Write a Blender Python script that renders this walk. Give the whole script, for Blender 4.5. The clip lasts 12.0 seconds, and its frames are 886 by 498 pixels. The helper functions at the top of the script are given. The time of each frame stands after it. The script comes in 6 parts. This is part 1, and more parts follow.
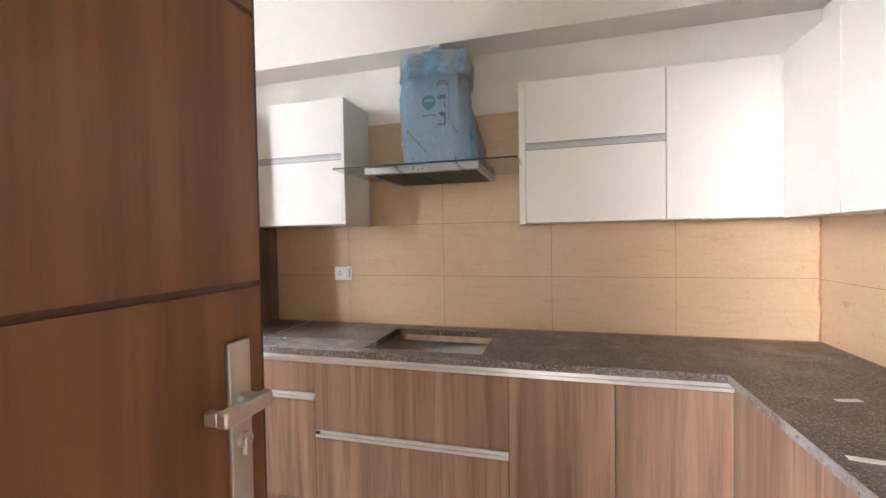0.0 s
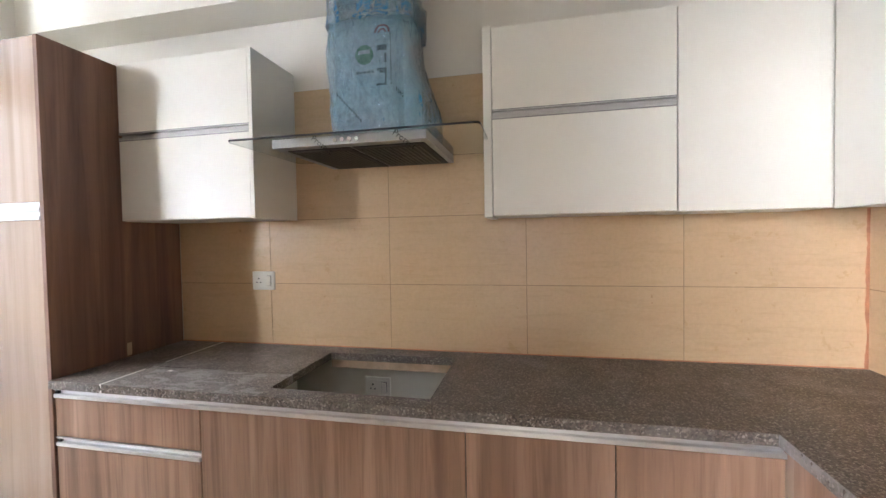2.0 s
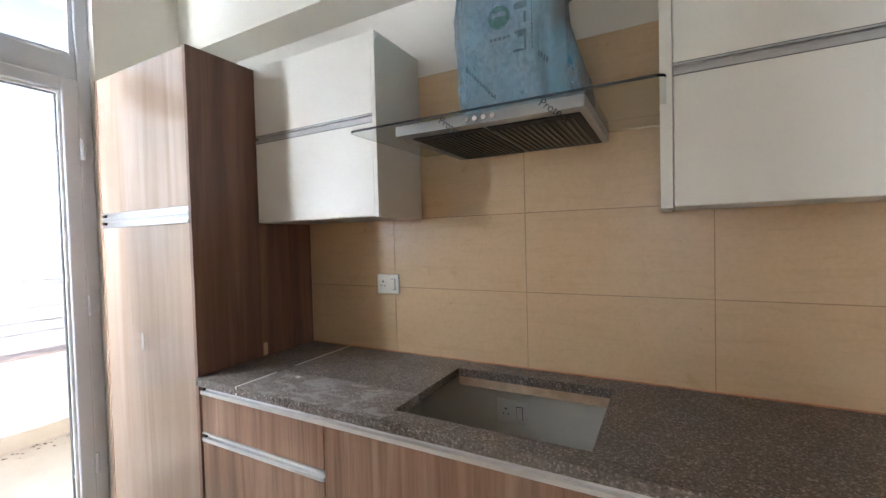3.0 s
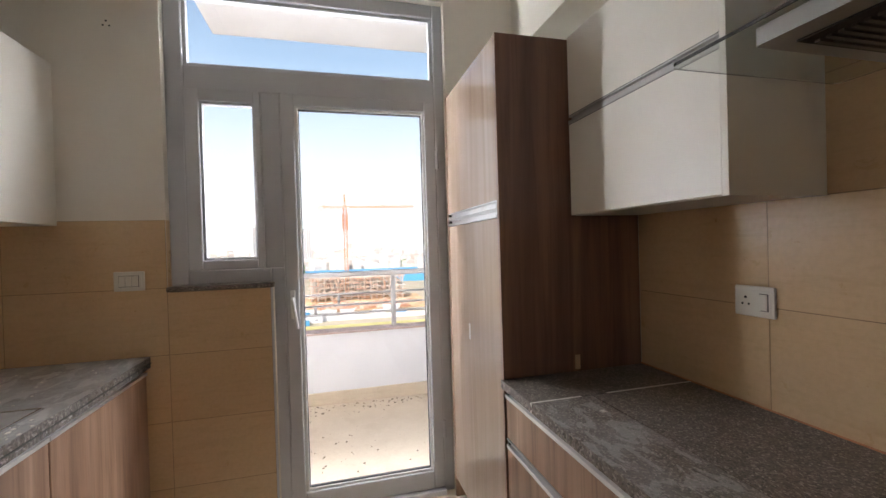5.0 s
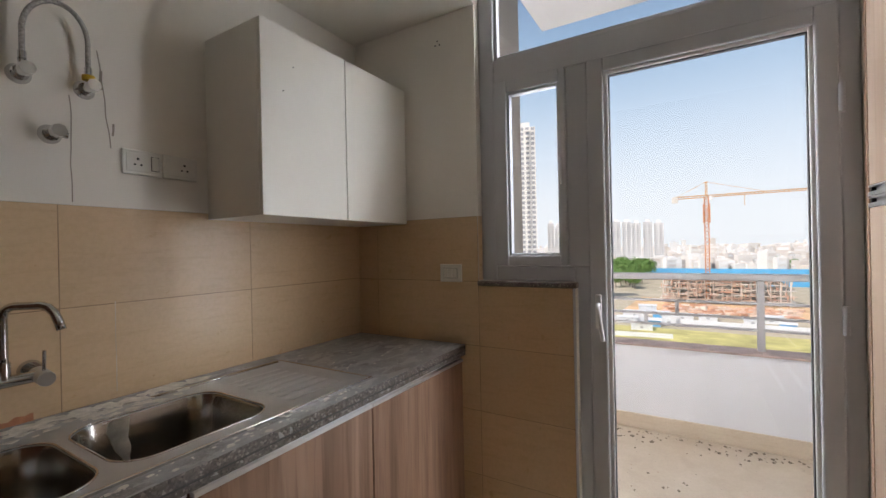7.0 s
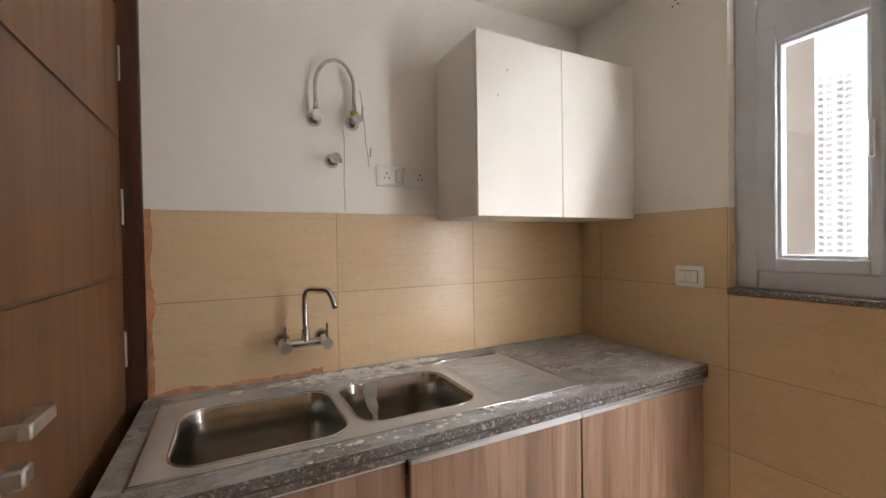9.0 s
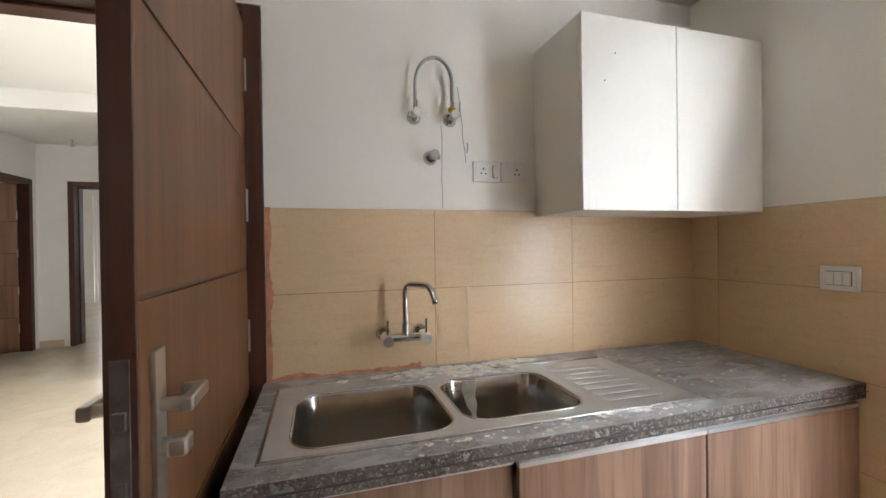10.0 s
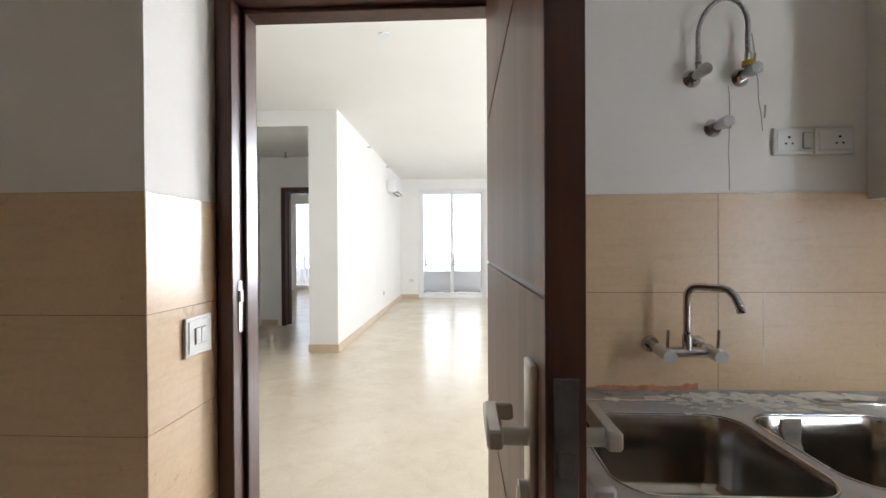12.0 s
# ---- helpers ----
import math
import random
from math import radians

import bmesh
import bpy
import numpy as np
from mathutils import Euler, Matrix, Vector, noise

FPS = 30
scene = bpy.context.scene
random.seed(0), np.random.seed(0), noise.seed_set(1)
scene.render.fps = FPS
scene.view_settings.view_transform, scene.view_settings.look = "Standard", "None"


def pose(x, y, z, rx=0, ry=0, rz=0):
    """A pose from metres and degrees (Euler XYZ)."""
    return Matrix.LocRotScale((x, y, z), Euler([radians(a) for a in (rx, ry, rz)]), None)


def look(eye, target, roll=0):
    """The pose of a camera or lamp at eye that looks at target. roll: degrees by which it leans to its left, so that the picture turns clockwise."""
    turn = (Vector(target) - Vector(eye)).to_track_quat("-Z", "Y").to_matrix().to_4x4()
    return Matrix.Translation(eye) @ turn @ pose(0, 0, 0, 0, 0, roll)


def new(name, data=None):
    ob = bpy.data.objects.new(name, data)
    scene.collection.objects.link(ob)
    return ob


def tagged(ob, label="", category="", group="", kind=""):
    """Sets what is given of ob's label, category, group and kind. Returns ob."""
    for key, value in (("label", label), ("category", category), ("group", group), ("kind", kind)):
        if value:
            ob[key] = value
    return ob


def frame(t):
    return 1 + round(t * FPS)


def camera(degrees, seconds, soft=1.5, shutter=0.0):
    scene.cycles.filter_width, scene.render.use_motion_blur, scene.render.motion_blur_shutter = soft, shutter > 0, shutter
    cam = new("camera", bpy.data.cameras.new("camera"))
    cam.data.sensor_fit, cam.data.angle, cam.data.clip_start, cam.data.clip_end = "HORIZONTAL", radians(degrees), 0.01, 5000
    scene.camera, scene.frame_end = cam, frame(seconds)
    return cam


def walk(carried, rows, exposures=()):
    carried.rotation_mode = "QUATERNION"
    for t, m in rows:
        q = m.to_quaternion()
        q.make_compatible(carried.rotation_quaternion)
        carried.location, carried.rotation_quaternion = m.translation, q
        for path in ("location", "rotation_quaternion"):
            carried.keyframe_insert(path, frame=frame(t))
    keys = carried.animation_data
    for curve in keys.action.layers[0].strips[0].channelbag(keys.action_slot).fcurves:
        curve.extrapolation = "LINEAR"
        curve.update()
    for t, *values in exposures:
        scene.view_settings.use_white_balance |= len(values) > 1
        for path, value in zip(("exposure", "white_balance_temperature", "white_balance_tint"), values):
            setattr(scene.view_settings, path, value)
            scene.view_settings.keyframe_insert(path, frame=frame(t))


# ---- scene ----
cam = camera(93.6, 12.0)
PATH = [
    (0, (-0.947, 0.606, 1.327), (-1.484, 2.533, 1.279), -1.0),
    (0.5, (-0.936, 0.738, 1.324), (-1.28, 2.708, 1.276), -0.8),
    (1, (-0.918, 0.88, 1.334), (-1.181, 2.862, 1.276), -0.9),
    (1.5, (-0.917, 1.008, 1.338), (-1.206, 2.986, 1.275), -0.9),
    (2, (-0.954, 1.135, 1.325), (-1.381, 3.088, 1.266), -1.0),
    (2.5, (-1.037, 1.269, 1.322), (-1.693, 3.157, 1.264), -1.1),
    (3, (-1.114, 1.371, 1.33), (-2.063, 3.131, 1.276), -1.5),
    (3.2, (-1.116, 1.416, 1.347), (-2.224, 3.08, 1.276), -1.7),
    (4.8, (-1.279, 1.701, 1.308), (-3.166, 2.364, 1.299), -2.0),
    (5, (-1.287, 1.726, 1.319), (-3.222, 2.231, 1.299), -1.7),
    (5.5, (-1.383, 1.774, 1.287), (-3.38, 1.889, 1.281), -1.7),
    (6, (-1.496, 1.807, 1.285), (-3.474, 1.507, 1.282), -1.6),
    (6.5, (-1.59, 1.824, 1.291), (-3.471, 1.145, 1.296), -1.5),
    (7, (-1.657, 1.853, 1.317), (-3.372, 0.825, 1.316), -1.2),
    (8.8, (-1.755, 1.896, 1.339), (-2.731, 0.151, 1.318), -1.1),
    (9, (-1.751, 1.89, 1.347), (-2.663, 0.111, 1.321), -0.9),
    (9.5, (-1.737, 1.87, 1.339), (-2.476, 0.011, 1.32), -0.8),
    (10, (-1.691, 1.832, 1.328), (-2.259, -0.085, 1.315), -0.8),
    (10.5, (-1.616, 1.781, 1.321), (-2.005, -0.181, 1.316), -0.6),
    (11, (-1.529, 1.727, 1.32), (-1.75, -0.26, 1.316), -0.5),
    (11.5, (-1.421, 1.662, 1.312), (-1.479, -0.337, 1.303), -0.4),
    (12, (-1.331, 1.586, 1.311), (-1.242, -0.412, 1.299), -0.3),
]
EXPOSURES = [(0, 1.74, 6450, 19), (0.5, 1.66, 6400, 16), (1.5, 1.58, 6350, 14), (2, 1.54, 6350, 15), (2.5, 1.44, 6200, 14), (3, 1.31, 6150, 12), (5, 0.42, 6850, 16), (5.5, 0.29, 6850, 17), (6, 0.25, 6700, 15), (6.5, 0.13, 6700, 15), (7, -0.02, 6750, 15), (9, 0.93, 6950, 16), (9.5, 1.04, 6650, 13), (10, 1.10, 6450, 13), (10.5, 1.13, 6250, 12), (11, 0.98, 6200, 12), (11.5, 0.70, 6050, 12), (12, 0.46, 6200, 12)]
walk(cam, [(t, look(eye, target, roll)) for t, eye, target, roll in PATH], EXPOSURES)

# ---- light ----
world = bpy.data.worlds.new("sky")
scene.world = world
world.use_nodes = True
wn = world.node_tree.nodes
sky = wn.new("ShaderNodeTexSky")
sky.sky_type, sky.sun_disc = "NISHITA", False
sky.sun_elevation, sky.sun_rotation = radians(52), radians(125)
sky.air_density, sky.dust_density, sky.ozone_density = 1.0, 0.5, 1.0
wn["Background"].inputs["Strength"].default_value = 0.15
world.node_tree.links.new(sky.outputs[0], wn["Background"].inputs["Color"])

sun = new("sun", bpy.data.lights.new("sun", "SUN"))
sun.data.energy, sun.data.angle, sun.data.color = 5.0, radians(0.53), (1.0, 0.95, 0.88)
sun.matrix_world = look((20, -14, 31), (0, 0, 0))


def area(name, eye, target, w, h, watts, col):
    li = bpy.data.lights.new(name, "AREA")
    li.shape, li.size, li.size_y, li.energy, li.color = "RECTANGLE", w, h, watts, col
    ob = new(name, li)
    ob.matrix_world = look(eye, target)
    return ob


DAY = (0.86, 0.94, 1.0)
WARM = (0.91, 0.96, 1.0)
# daylight from the balcony's open side, just outside the glazed door's opening
area("daylight_balcony_top", (-3.70, 1.65, 2.82), (-1.7, 1.65, 2.02), 1.30, 0.30, 84, DAY)
area("daylight_balcony_south", (-3.76, 0.78, 1.40), (-1.76, 1.58, 1.3), 0.34, 2.2, 86, DAY)
area("daylight_balcony_north", (-3.78, 2.66, 1.40), (-1.78, 1.90, 1.3), 0.50, 2.2, 45, DAY)
# added fill lamps out of sight in the living room; no windows stand there
area("fill_living_west", (-5.2, -4.0, 1.7), (0.0, -4.0, 1.3), 5.0, 2.2, 155, WARM)
# added lamp aimed through the doorway to brighten the kitchen's east side
doorway_fill = area("fill_living_doorway", (-3.9, -5.6, 1.9), (-1.0, 0.2, 1.5), 2.4, 2.2, 38, WARM)
doorway_fill.data.spread = radians(55)

# ---- materials ----


def material(name):
    m = bpy.data.materials.new(name)
    m.use_nodes = True
    nt = m.node_tree
    return m, nt, nt.nodes["Principled BSDF"]


def node(nt, kind, **inputs):
    n = nt.nodes.new(kind)
    for k, v in inputs.items():
        n.inputs[k.replace("_", " ")].default_value = v
    return n


def coords(nt, scale=(1, 1, 1), jitter=0.0):
    """Object coordinates, scaled, shifted at random from object to object."""
    tc = nt.nodes.new("ShaderNodeTexCoord")
    mp = nt.nodes.new("ShaderNodeMapping")
    mp.inputs["Scale"].default_value = scale
    nt.links.new(tc.outputs["Object"], mp.inputs["Vector"])
    if jitter:
        oi = nt.nodes.new("ShaderNodeObjectInfo")
        mul = nt.nodes.new("ShaderNodeMath")
        mul.operation = "MULTIPLY"
        mul.inputs[1].default_value = jitter
        nt.links.new(oi.outputs["Random"], mul.inputs[0])
        nt.links.new(mul.outputs[0], mp.inputs["Location"])
    return mp.outputs[0]


def ramp(nt, fac, stops):
    r = nt.nodes.new("ShaderNodeValToRGB")
    e = r.color_ramp.elements
    while len(e) < len(stops):
        e.new(0.5)
    for el, (p, c) in zip(e, stops):
        el.position, el.color = p, (*c, 1)
    nt.links.new(fac, r.inputs[0])
    return r.outputs[0]


def mixc(nt, fac, a, b, mode="MIX"):
    m = nt.nodes.new("ShaderNodeMix")
    m.data_type, m.blend_type = "RGBA", mode
    for val, sock in ((fac, m.inputs[0]), (a, m.inputs[6]), (b, m.inputs[7])):
        if isinstance(val, (int, float)):
            sock.default_value = val
        elif isinstance(val, tuple):
            sock.default_value = (*val, 1)
        else:
            nt.links.new(val, sock)
    return m.outputs[2]


def noise_tex(nt, vec, scale, detail=3.0, rough=0.55, dist=0.0):
    n = node(nt, "ShaderNodeTexNoise", Scale=scale, Detail=detail, Roughness=rough, Distortion=dist)
    nt.links.new(vec, n.inputs["Vector"])
    return n.outputs[0]


def bump(nt, bsdf, height, strength, distance=0.002):
    b = node(nt, "ShaderNodeBump", Strength=strength, Distance=distance)
    nt.links.new(height, b.inputs["Height"])
    nt.links.new(b.outputs[0], bsdf.inputs["Normal"])


def plain(name, col, rough=0.5, metal=0.0, var=0.08, scale=6.0, bumps=0.0, fine=60.0, spec=0.5, jitter=0.0):
    """A surface of one colour, with soft blotches and a fine grain."""
    m, nt, b = material(name)
    v = coords(nt, jitter=jitter)
    big = noise_tex(nt, v, scale, 4)
    lo = tuple(max(0, c * (1 - var)) for c in col)
    hi = tuple(min(1, c * (1 + var)) for c in col)
    c = ramp(nt, big, [(0.3, lo), (0.7, hi)])
    nt.links.new(c, b.inputs["Base Color"])
    b.inputs["Roughness"].default_value, b.inputs["Metallic"].default_value = rough, metal
    b.inputs["Specular IOR Level"].default_value = spec
    if bumps:
        bump(nt, b, noise_tex(nt, v, fine, 3), bumps)
    return m


def laminate(name, dark, mid, light, rough=0.38, grain=26.0, axis="z", jitter=7.0, figure=0.75):
    """Wood-grain laminate; the grain runs along one axis."""
    m, nt, b = material(name)
    sc = {"z": (1, 1, 0.045), "x": (0.045, 1, 1), "y": (1, 0.045, 1)}[axis]
    v = coords(nt, sc, jitter)
    n1 = noise_tex(nt, v, grain, 4, 0.6, 0.6)
    n2 = noise_tex(nt, v, grain * 0.32, 3, 0.5, 1.2)
    n3 = noise_tex(nt, v, grain * 5, 2, 0.5)
    base = ramp(nt, n2, [(0.32, dark), (0.5, mid), (0.68, light)])
    fine = ramp(nt, n1, [(0.34, (0.62, 0.58, 0.55)), (0.52, (1, 1, 1)), (0.66, (1.0, 0.98, 0.95)), (0.76, (1.35, 1.30, 1.24))])
    c = mixc(nt, figure, base, fine, "MULTIPLY")
    pore = ramp(nt, n3, [(0.36, (0.8, 0.78, 0.76)), (0.46, (1, 1, 1))])
    c = mixc(nt, figure * 0.66, c, pore, "MULTIPLY")
    nt.links.new(c, b.inputs["Base Color"])
    b.inputs["Roughness"].default_value = rough
    bump(nt, b, n3, 0.06, 0.001)
    return m


def granite(name, dust=0.35, size=240.0, lo=0.40, hi=0.75, cake=0.0, edge=0.50):
    """Speckled stone under a soft veil of dust and, by cake, hard-edged patches of dried cement."""
    m, nt, b = material(name)
    v = coords(nt)
    vo = node(nt, "ShaderNodeTexVoronoi", Scale=size)
    nt.links.new(v, vo.inputs["Vector"])
    cell = vo.outputs["Color"]
    sep = nt.nodes.new("ShaderNodeSeparateColor")
    nt.links.new(cell, sep.inputs[0])
    speck = ramp(nt, sep.outputs[0], [(0.0, (0.035, 0.026, 0.021)), (0.45, (0.105, 0.080, 0.064)), (0.8, (0.16, 0.125, 0.105)), (1.0, (0.34, 0.30, 0.27))])
    n = noise_tex(nt, v, 7, 5, 0.6)
    dustf = ramp(nt, n, [(lo, (0, 0, 0)), (hi, (dust, dust, dust))])
    c = mixc(nt, dustf, speck, (0.385, 0.375, 0.365))
    if cake:
        patch = noise_tex(nt, coords(nt, (1.0, 1.9, 1.0)), 11, 7, 0.62, 0.8)
        c = mixc(nt, ramp(nt, patch, [(edge, (0, 0, 0)), (edge + 0.025, (cake, cake, cake))]), c, (0.45, 0.435, 0.42))
    nt.links.new(c, b.inputs["Base Color"])
    rr = ramp(nt, n, [(0.35, (0.3, 0.3, 0.3)), (0.7, (0.62, 0.62, 0.62))])
    nt.links.new(rr, b.inputs["Roughness"])
    bump(nt, b, noise_tex(nt, v, 160, 2), 0.08, 0.001)
    return m


def tile_mat(name, a, bcol, rough=0.30, cloud=12.0):
    m, nt, b = material(name)
    v = coords(nt, (1, 1, 1), 11.0)
    n = noise_tex(nt, v, cloud, 6, 0.65, 0.5)
    c = ramp(nt, n, [(0.28, a), (0.72, bcol)])
    f = ramp(nt, noise_tex(nt, v, 70, 3, 0.6), [(0.35, (0.95, 0.94, 0.925)), (0.6, (1, 1, 1))])
    vein = ramp(nt, noise_tex(nt, coords(nt, (3, 3, 26), 5.0), 1.6, 5, 0.6, 0.8), [(0.30, (0.93, 0.915, 0.89)), (0.50, (1, 1, 1))])
    c = mixc(nt, 1.0, c, vein, "MULTIPLY")
    spot = ramp(nt, noise_tex(nt, coords(nt, (1, 1, 1), 9.0), 34, 2, 0.5), [(0.20, (0.80, 0.70, 0.60)), (0.26, (1, 1, 1))])
    c = mixc(nt, 1.0, c, spot, "MULTIPLY")
    c = mixc(nt, 1.0, c, f, "MULTIPLY")
    oi = nt.nodes.new("ShaderNodeObjectInfo")
    tone = ramp(nt, oi.outputs["Random"], [(0.0, (0.95, 0.94, 0.93)), (1.0, (1, 1, 1))])
    c = mixc(nt, 1.0, c, tone, "MULTIPLY")
    nt.links.new(c, b.inputs["Base Color"])
    rr = ramp(nt, n, [(0.3, (rough, rough, rough)), (0.8, (rough + 0.05,) * 3)])
    nt.links.new(rr, b.inputs["Roughness"])
    bump(nt, b, noise_tex(nt, v, 9, 3), 0.05, 0.003)
    return m


def glass(name, tint=(0.98, 0.99, 1.0)):
    m, nt, b = material(name)
    b.inputs["Base Color"].default_value = (*tint, 1)
    b.inputs["Roughness"].default_value, b.inputs["IOR"].default_value = 0.0, 1.45
    b.inputs["Transmission Weight"].default_value = 1.0
    return m


M_WALL = plain("wall_paint", (0.80, 0.757, 0.69), 0.72, var=0.025, scale=1.6, bumps=0.06, fine=160)
M_WALLH = plain("hall_paint", (0.83, 0.815, 0.78), 0.6, var=0.02, scale=1.2, bumps=0.04, fine=160)
M_CEIL = plain("ceiling_paint", (0.80, 0.765, 0.69), 0.8, var=0.02, scale=1.5, bumps=0.04, fine=140)
M_TILE = tile_mat("beige_wall_tile", (0.648, 0.456, 0.276), (0.673, 0.482, 0.297), 0.27)
M_GROUT = plain("tile_grout", (0.34, 0.22, 0.13), 0.85, var=0.2, scale=12)
M_GROUTRED = plain("terracotta_grout", (0.50, 0.22, 0.12), 0.85, var=0.25, scale=20, bumps=0.2)
M_FLOOR = tile_mat("marble_floor", (0.64, 0.55, 0.42), (0.74, 0.66, 0.53), 0.16, 2.2)
M_SKIRT = plain("beige_skirting", (0.58, 0.45, 0.31), 0.3, var=0.08, scale=5)
M_LAM = laminate("walnut_laminate", (0.235, 0.135, 0.087), (0.34, 0.20, 0.132), (0.45, 0.288, 0.20), figure=0.8)
# glossy and paler: the window's reflection is put into the laminate's colour
M_LAMT = laminate("walnut_laminate_window_sheen", (0.43, 0.315, 0.235), (0.47, 0.35, 0.27), (0.51, 0.39, 0.31), rough=0.2, figure=0.28)
M_DOOR = laminate("teak_veneer", (0.155, 0.064, 0.025), (0.195, 0.084, 0.035), (0.235, 0.108, 0.049), rough=0.42, grain=22.0, figure=0.6)
M_FRAME = laminate("dark_stained_wood", (0.050, 0.017, 0.010), (0.072, 0.025, 0.015), (0.094, 0.034, 0.020), rough=0.3, grain=30.0)
M_UPPER = plain("offwhite_laminate", (0.81, 0.78, 0.715), 0.3, var=0.02, scale=3, bumps=0.02, fine=220, jitter=3.0)
M_CARC = plain("white_carcass_board", (0.70, 0.66, 0.58), 0.5, var=0.03, scale=4)
M_GRAN = granite("brown_granite", 0.14)
M_GRAND = granite("dusty_granite", 0.85, 240.0, 0.30, 0.56, 0.7, 0.52)
M_GRANEDGE = granite("rough_granite_edge", 0.34, 190.0)
M_EDGED = granite("dusty_granite_edge", 0.8, 190.0, 0.30, 0.58)
M_GRANP = granite("part_dusty_granite", 0.42, 240.0, 0.40, 0.64, 0.4, 0.53)
M_ALU = plain("brushed_aluminium", (0.72, 0.72, 0.73), 0.32, 1.0, var=0.05, scale=20)
M_GRIP = plain("grey_grip_profile", (0.50, 0.49, 0.48), 0.45, 0.6, var=0.04, scale=20)
M_STEEL = plain("stainless_steel", (0.50, 0.48, 0.45), 0.28, 1.0, var=0.12, scale=8, bumps=0.03, fine=200)


def dusty_steel(name, col, metal, lo, hi):
    m, nt, b = material(name)
    v = coords(nt)
    n = noise_tex(nt, v, 9, 5, 0.65, 0.4)
    f = noise_tex(nt, v, 55, 4, 0.7, 0.6)
    c = ramp(nt, n, [(0.30, tuple(x * 0.8 for x in col)), (0.70, col)])
    c = mixc(nt, ramp(nt, f, [(0.50, (0, 0, 0)), (0.80, (0.35, 0.35, 0.35))]), c, (0.40, 0.38, 0.35))
    cake = noise_tex(nt, coords(nt, (1.0, 2.2, 1.0)), 13, 7, 0.62, 0.8)
    c = mixc(nt, ramp(nt, cake, [(0.56, (0, 0, 0)), (0.59, (0.55, 0.55, 0.55))]), c, (0.50, 0.49, 0.47))
    nt.links.new(c, b.inputs["Base Color"])
    b.inputs["Metallic"].default_value = metal
    nt.links.new(ramp(nt, n, [(0.35, (lo, lo, lo)), (0.7, (hi, hi, hi))]), b.inputs["Roughness"])
    bump(nt, b, noise_tex(nt, v, 120, 3), 0.05, 0.001)
    return m


M_DECK = dusty_steel("dusty_stainless_steel", (0.56, 0.55, 0.54), 0.6, 0.30, 0.48)
M_BOWL = plain("dull_bowl_steel", (0.45, 0.42, 0.38), 0.17, 1.0, var=0.2, scale=5, bumps=0.02, fine=60)
M_RIM = plain("polished_rim_steel", (0.70, 0.69, 0.68), 0.16, 1.0, var=0.08, scale=12)
M_CHROME = plain("chrome", (0.56, 0.55, 0.54), 0.12, 1.0, var=0.05, scale=30)
M_NICKEL = plain("satin_nickel", (0.58, 0.56, 0.53), 0.34, 1.0, var=0.05, scale=30)
M_UPVC = plain("grey_upvc", (0.585, 0.60, 0.64), 0.35, var=0.03, scale=4)
M_UPVCW = plain("white_upvc", (0.80, 0.80, 0.80), 0.35, var=0.02, scale=4)
M_GLASS = glass("clear_glass")
M_HOODGL = glass("hood_glass", (0.90, 0.95, 0.92))
M_BLACK = plain("black_plastic", (0.012, 0.012, 0.012), 0.5, var=0.1)
M_GASKET = plain("rubber_gasket", (0.05, 0.05, 0.055), 0.6, var=0.1)
M_SLOT = plain("dark_gap", (0.08, 0.075, 0.07), 0.6, var=0.1)
M_PLATE = plain("white_plate_plastic", (0.74, 0.72, 0.67), 0.35, var=0.02, scale=20)
M_PARA = plain("parapet_paint", (0.70, 0.72, 0.77), 0.8, var=0.04, scale=3, bumps=0.15, fine=80)
M_BALC = tile_mat("balcony_tile", (0.54, 0.455, 0.355), (0.64, 0.555, 0.45), 0.4, 3.0)
M_RAIL = plain("grey_rail_paint", (0.42, 0.42, 0.43), 0.4, var=0.05)

# ---- building blocks ----


def bx(x0, x1, y0, y1, z0, z1, bev=0.0, bm=None, seg=1):
    """A box, added to bm; its edges rounded by bev."""
    bm = bm or bmesh.new()
    r = bmesh.ops.create_cube(bm, size=1.0)
    for v in r["verts"]:
        v.co = Vector(((x0 + x1) / 2 + v.co.x * (x1 - x0), (y0 + y1) / 2 + v.co.y * (y1 - y0), (z0 + z1) / 2 + v.co.z * (z1 - z0)))
    if bev:
        es = list({e for v in r["verts"] for e in v.link_edges})
        bmesh.ops.bevel(bm, geom=es, offset=bev, segments=seg, affect="EDGES", profile=0.5)
    return bm


def rod(a, b, r, bm=None, n=14, r2=None):
    """A round bar from a to b."""
    bm = bm or bmesh.new()
    a, b = Vector(a), Vector(b)
    m = Matrix.Translation((a + b) / 2) @ (b - a).to_track_quat("Z", "Y").to_matrix().to_4x4()
    bmesh.ops.create_cone(bm, cap_ends=True, segments=n, radius1=r, radius2=r if r2 is None else r2, depth=(b - a).length, matrix=m)
    return bm


def tube(points, r, bm=None, n=12):
    """A bent pipe through points."""
    bm = bm or bmesh.new()
    pts = [Vector(p) for p in points]
    rings = []
    up = Vector((0.31, 0.53, 0.79))
    for i, p in enumerate(pts):
        d = (pts[min(i + 1, len(pts) - 1)] - pts[max(i - 1, 0)]).normalized()
        s = d.cross(up).normalized()
        u = s.cross(d)
        rings.append([bm.verts.new(p + r * (math.cos(2 * math.pi * k / n) * s + math.sin(2 * math.pi * k / n) * u)) for k in range(n)])
    for a, b in zip(rings, rings[1:]):
        for k in range(n):
            bm.faces.new((a[k], a[(k + 1) % n], b[(k + 1) % n], b[k]))
    bm.faces.new(rings[0][::-1])
    bm.faces.new(rings[-1])
    return bm


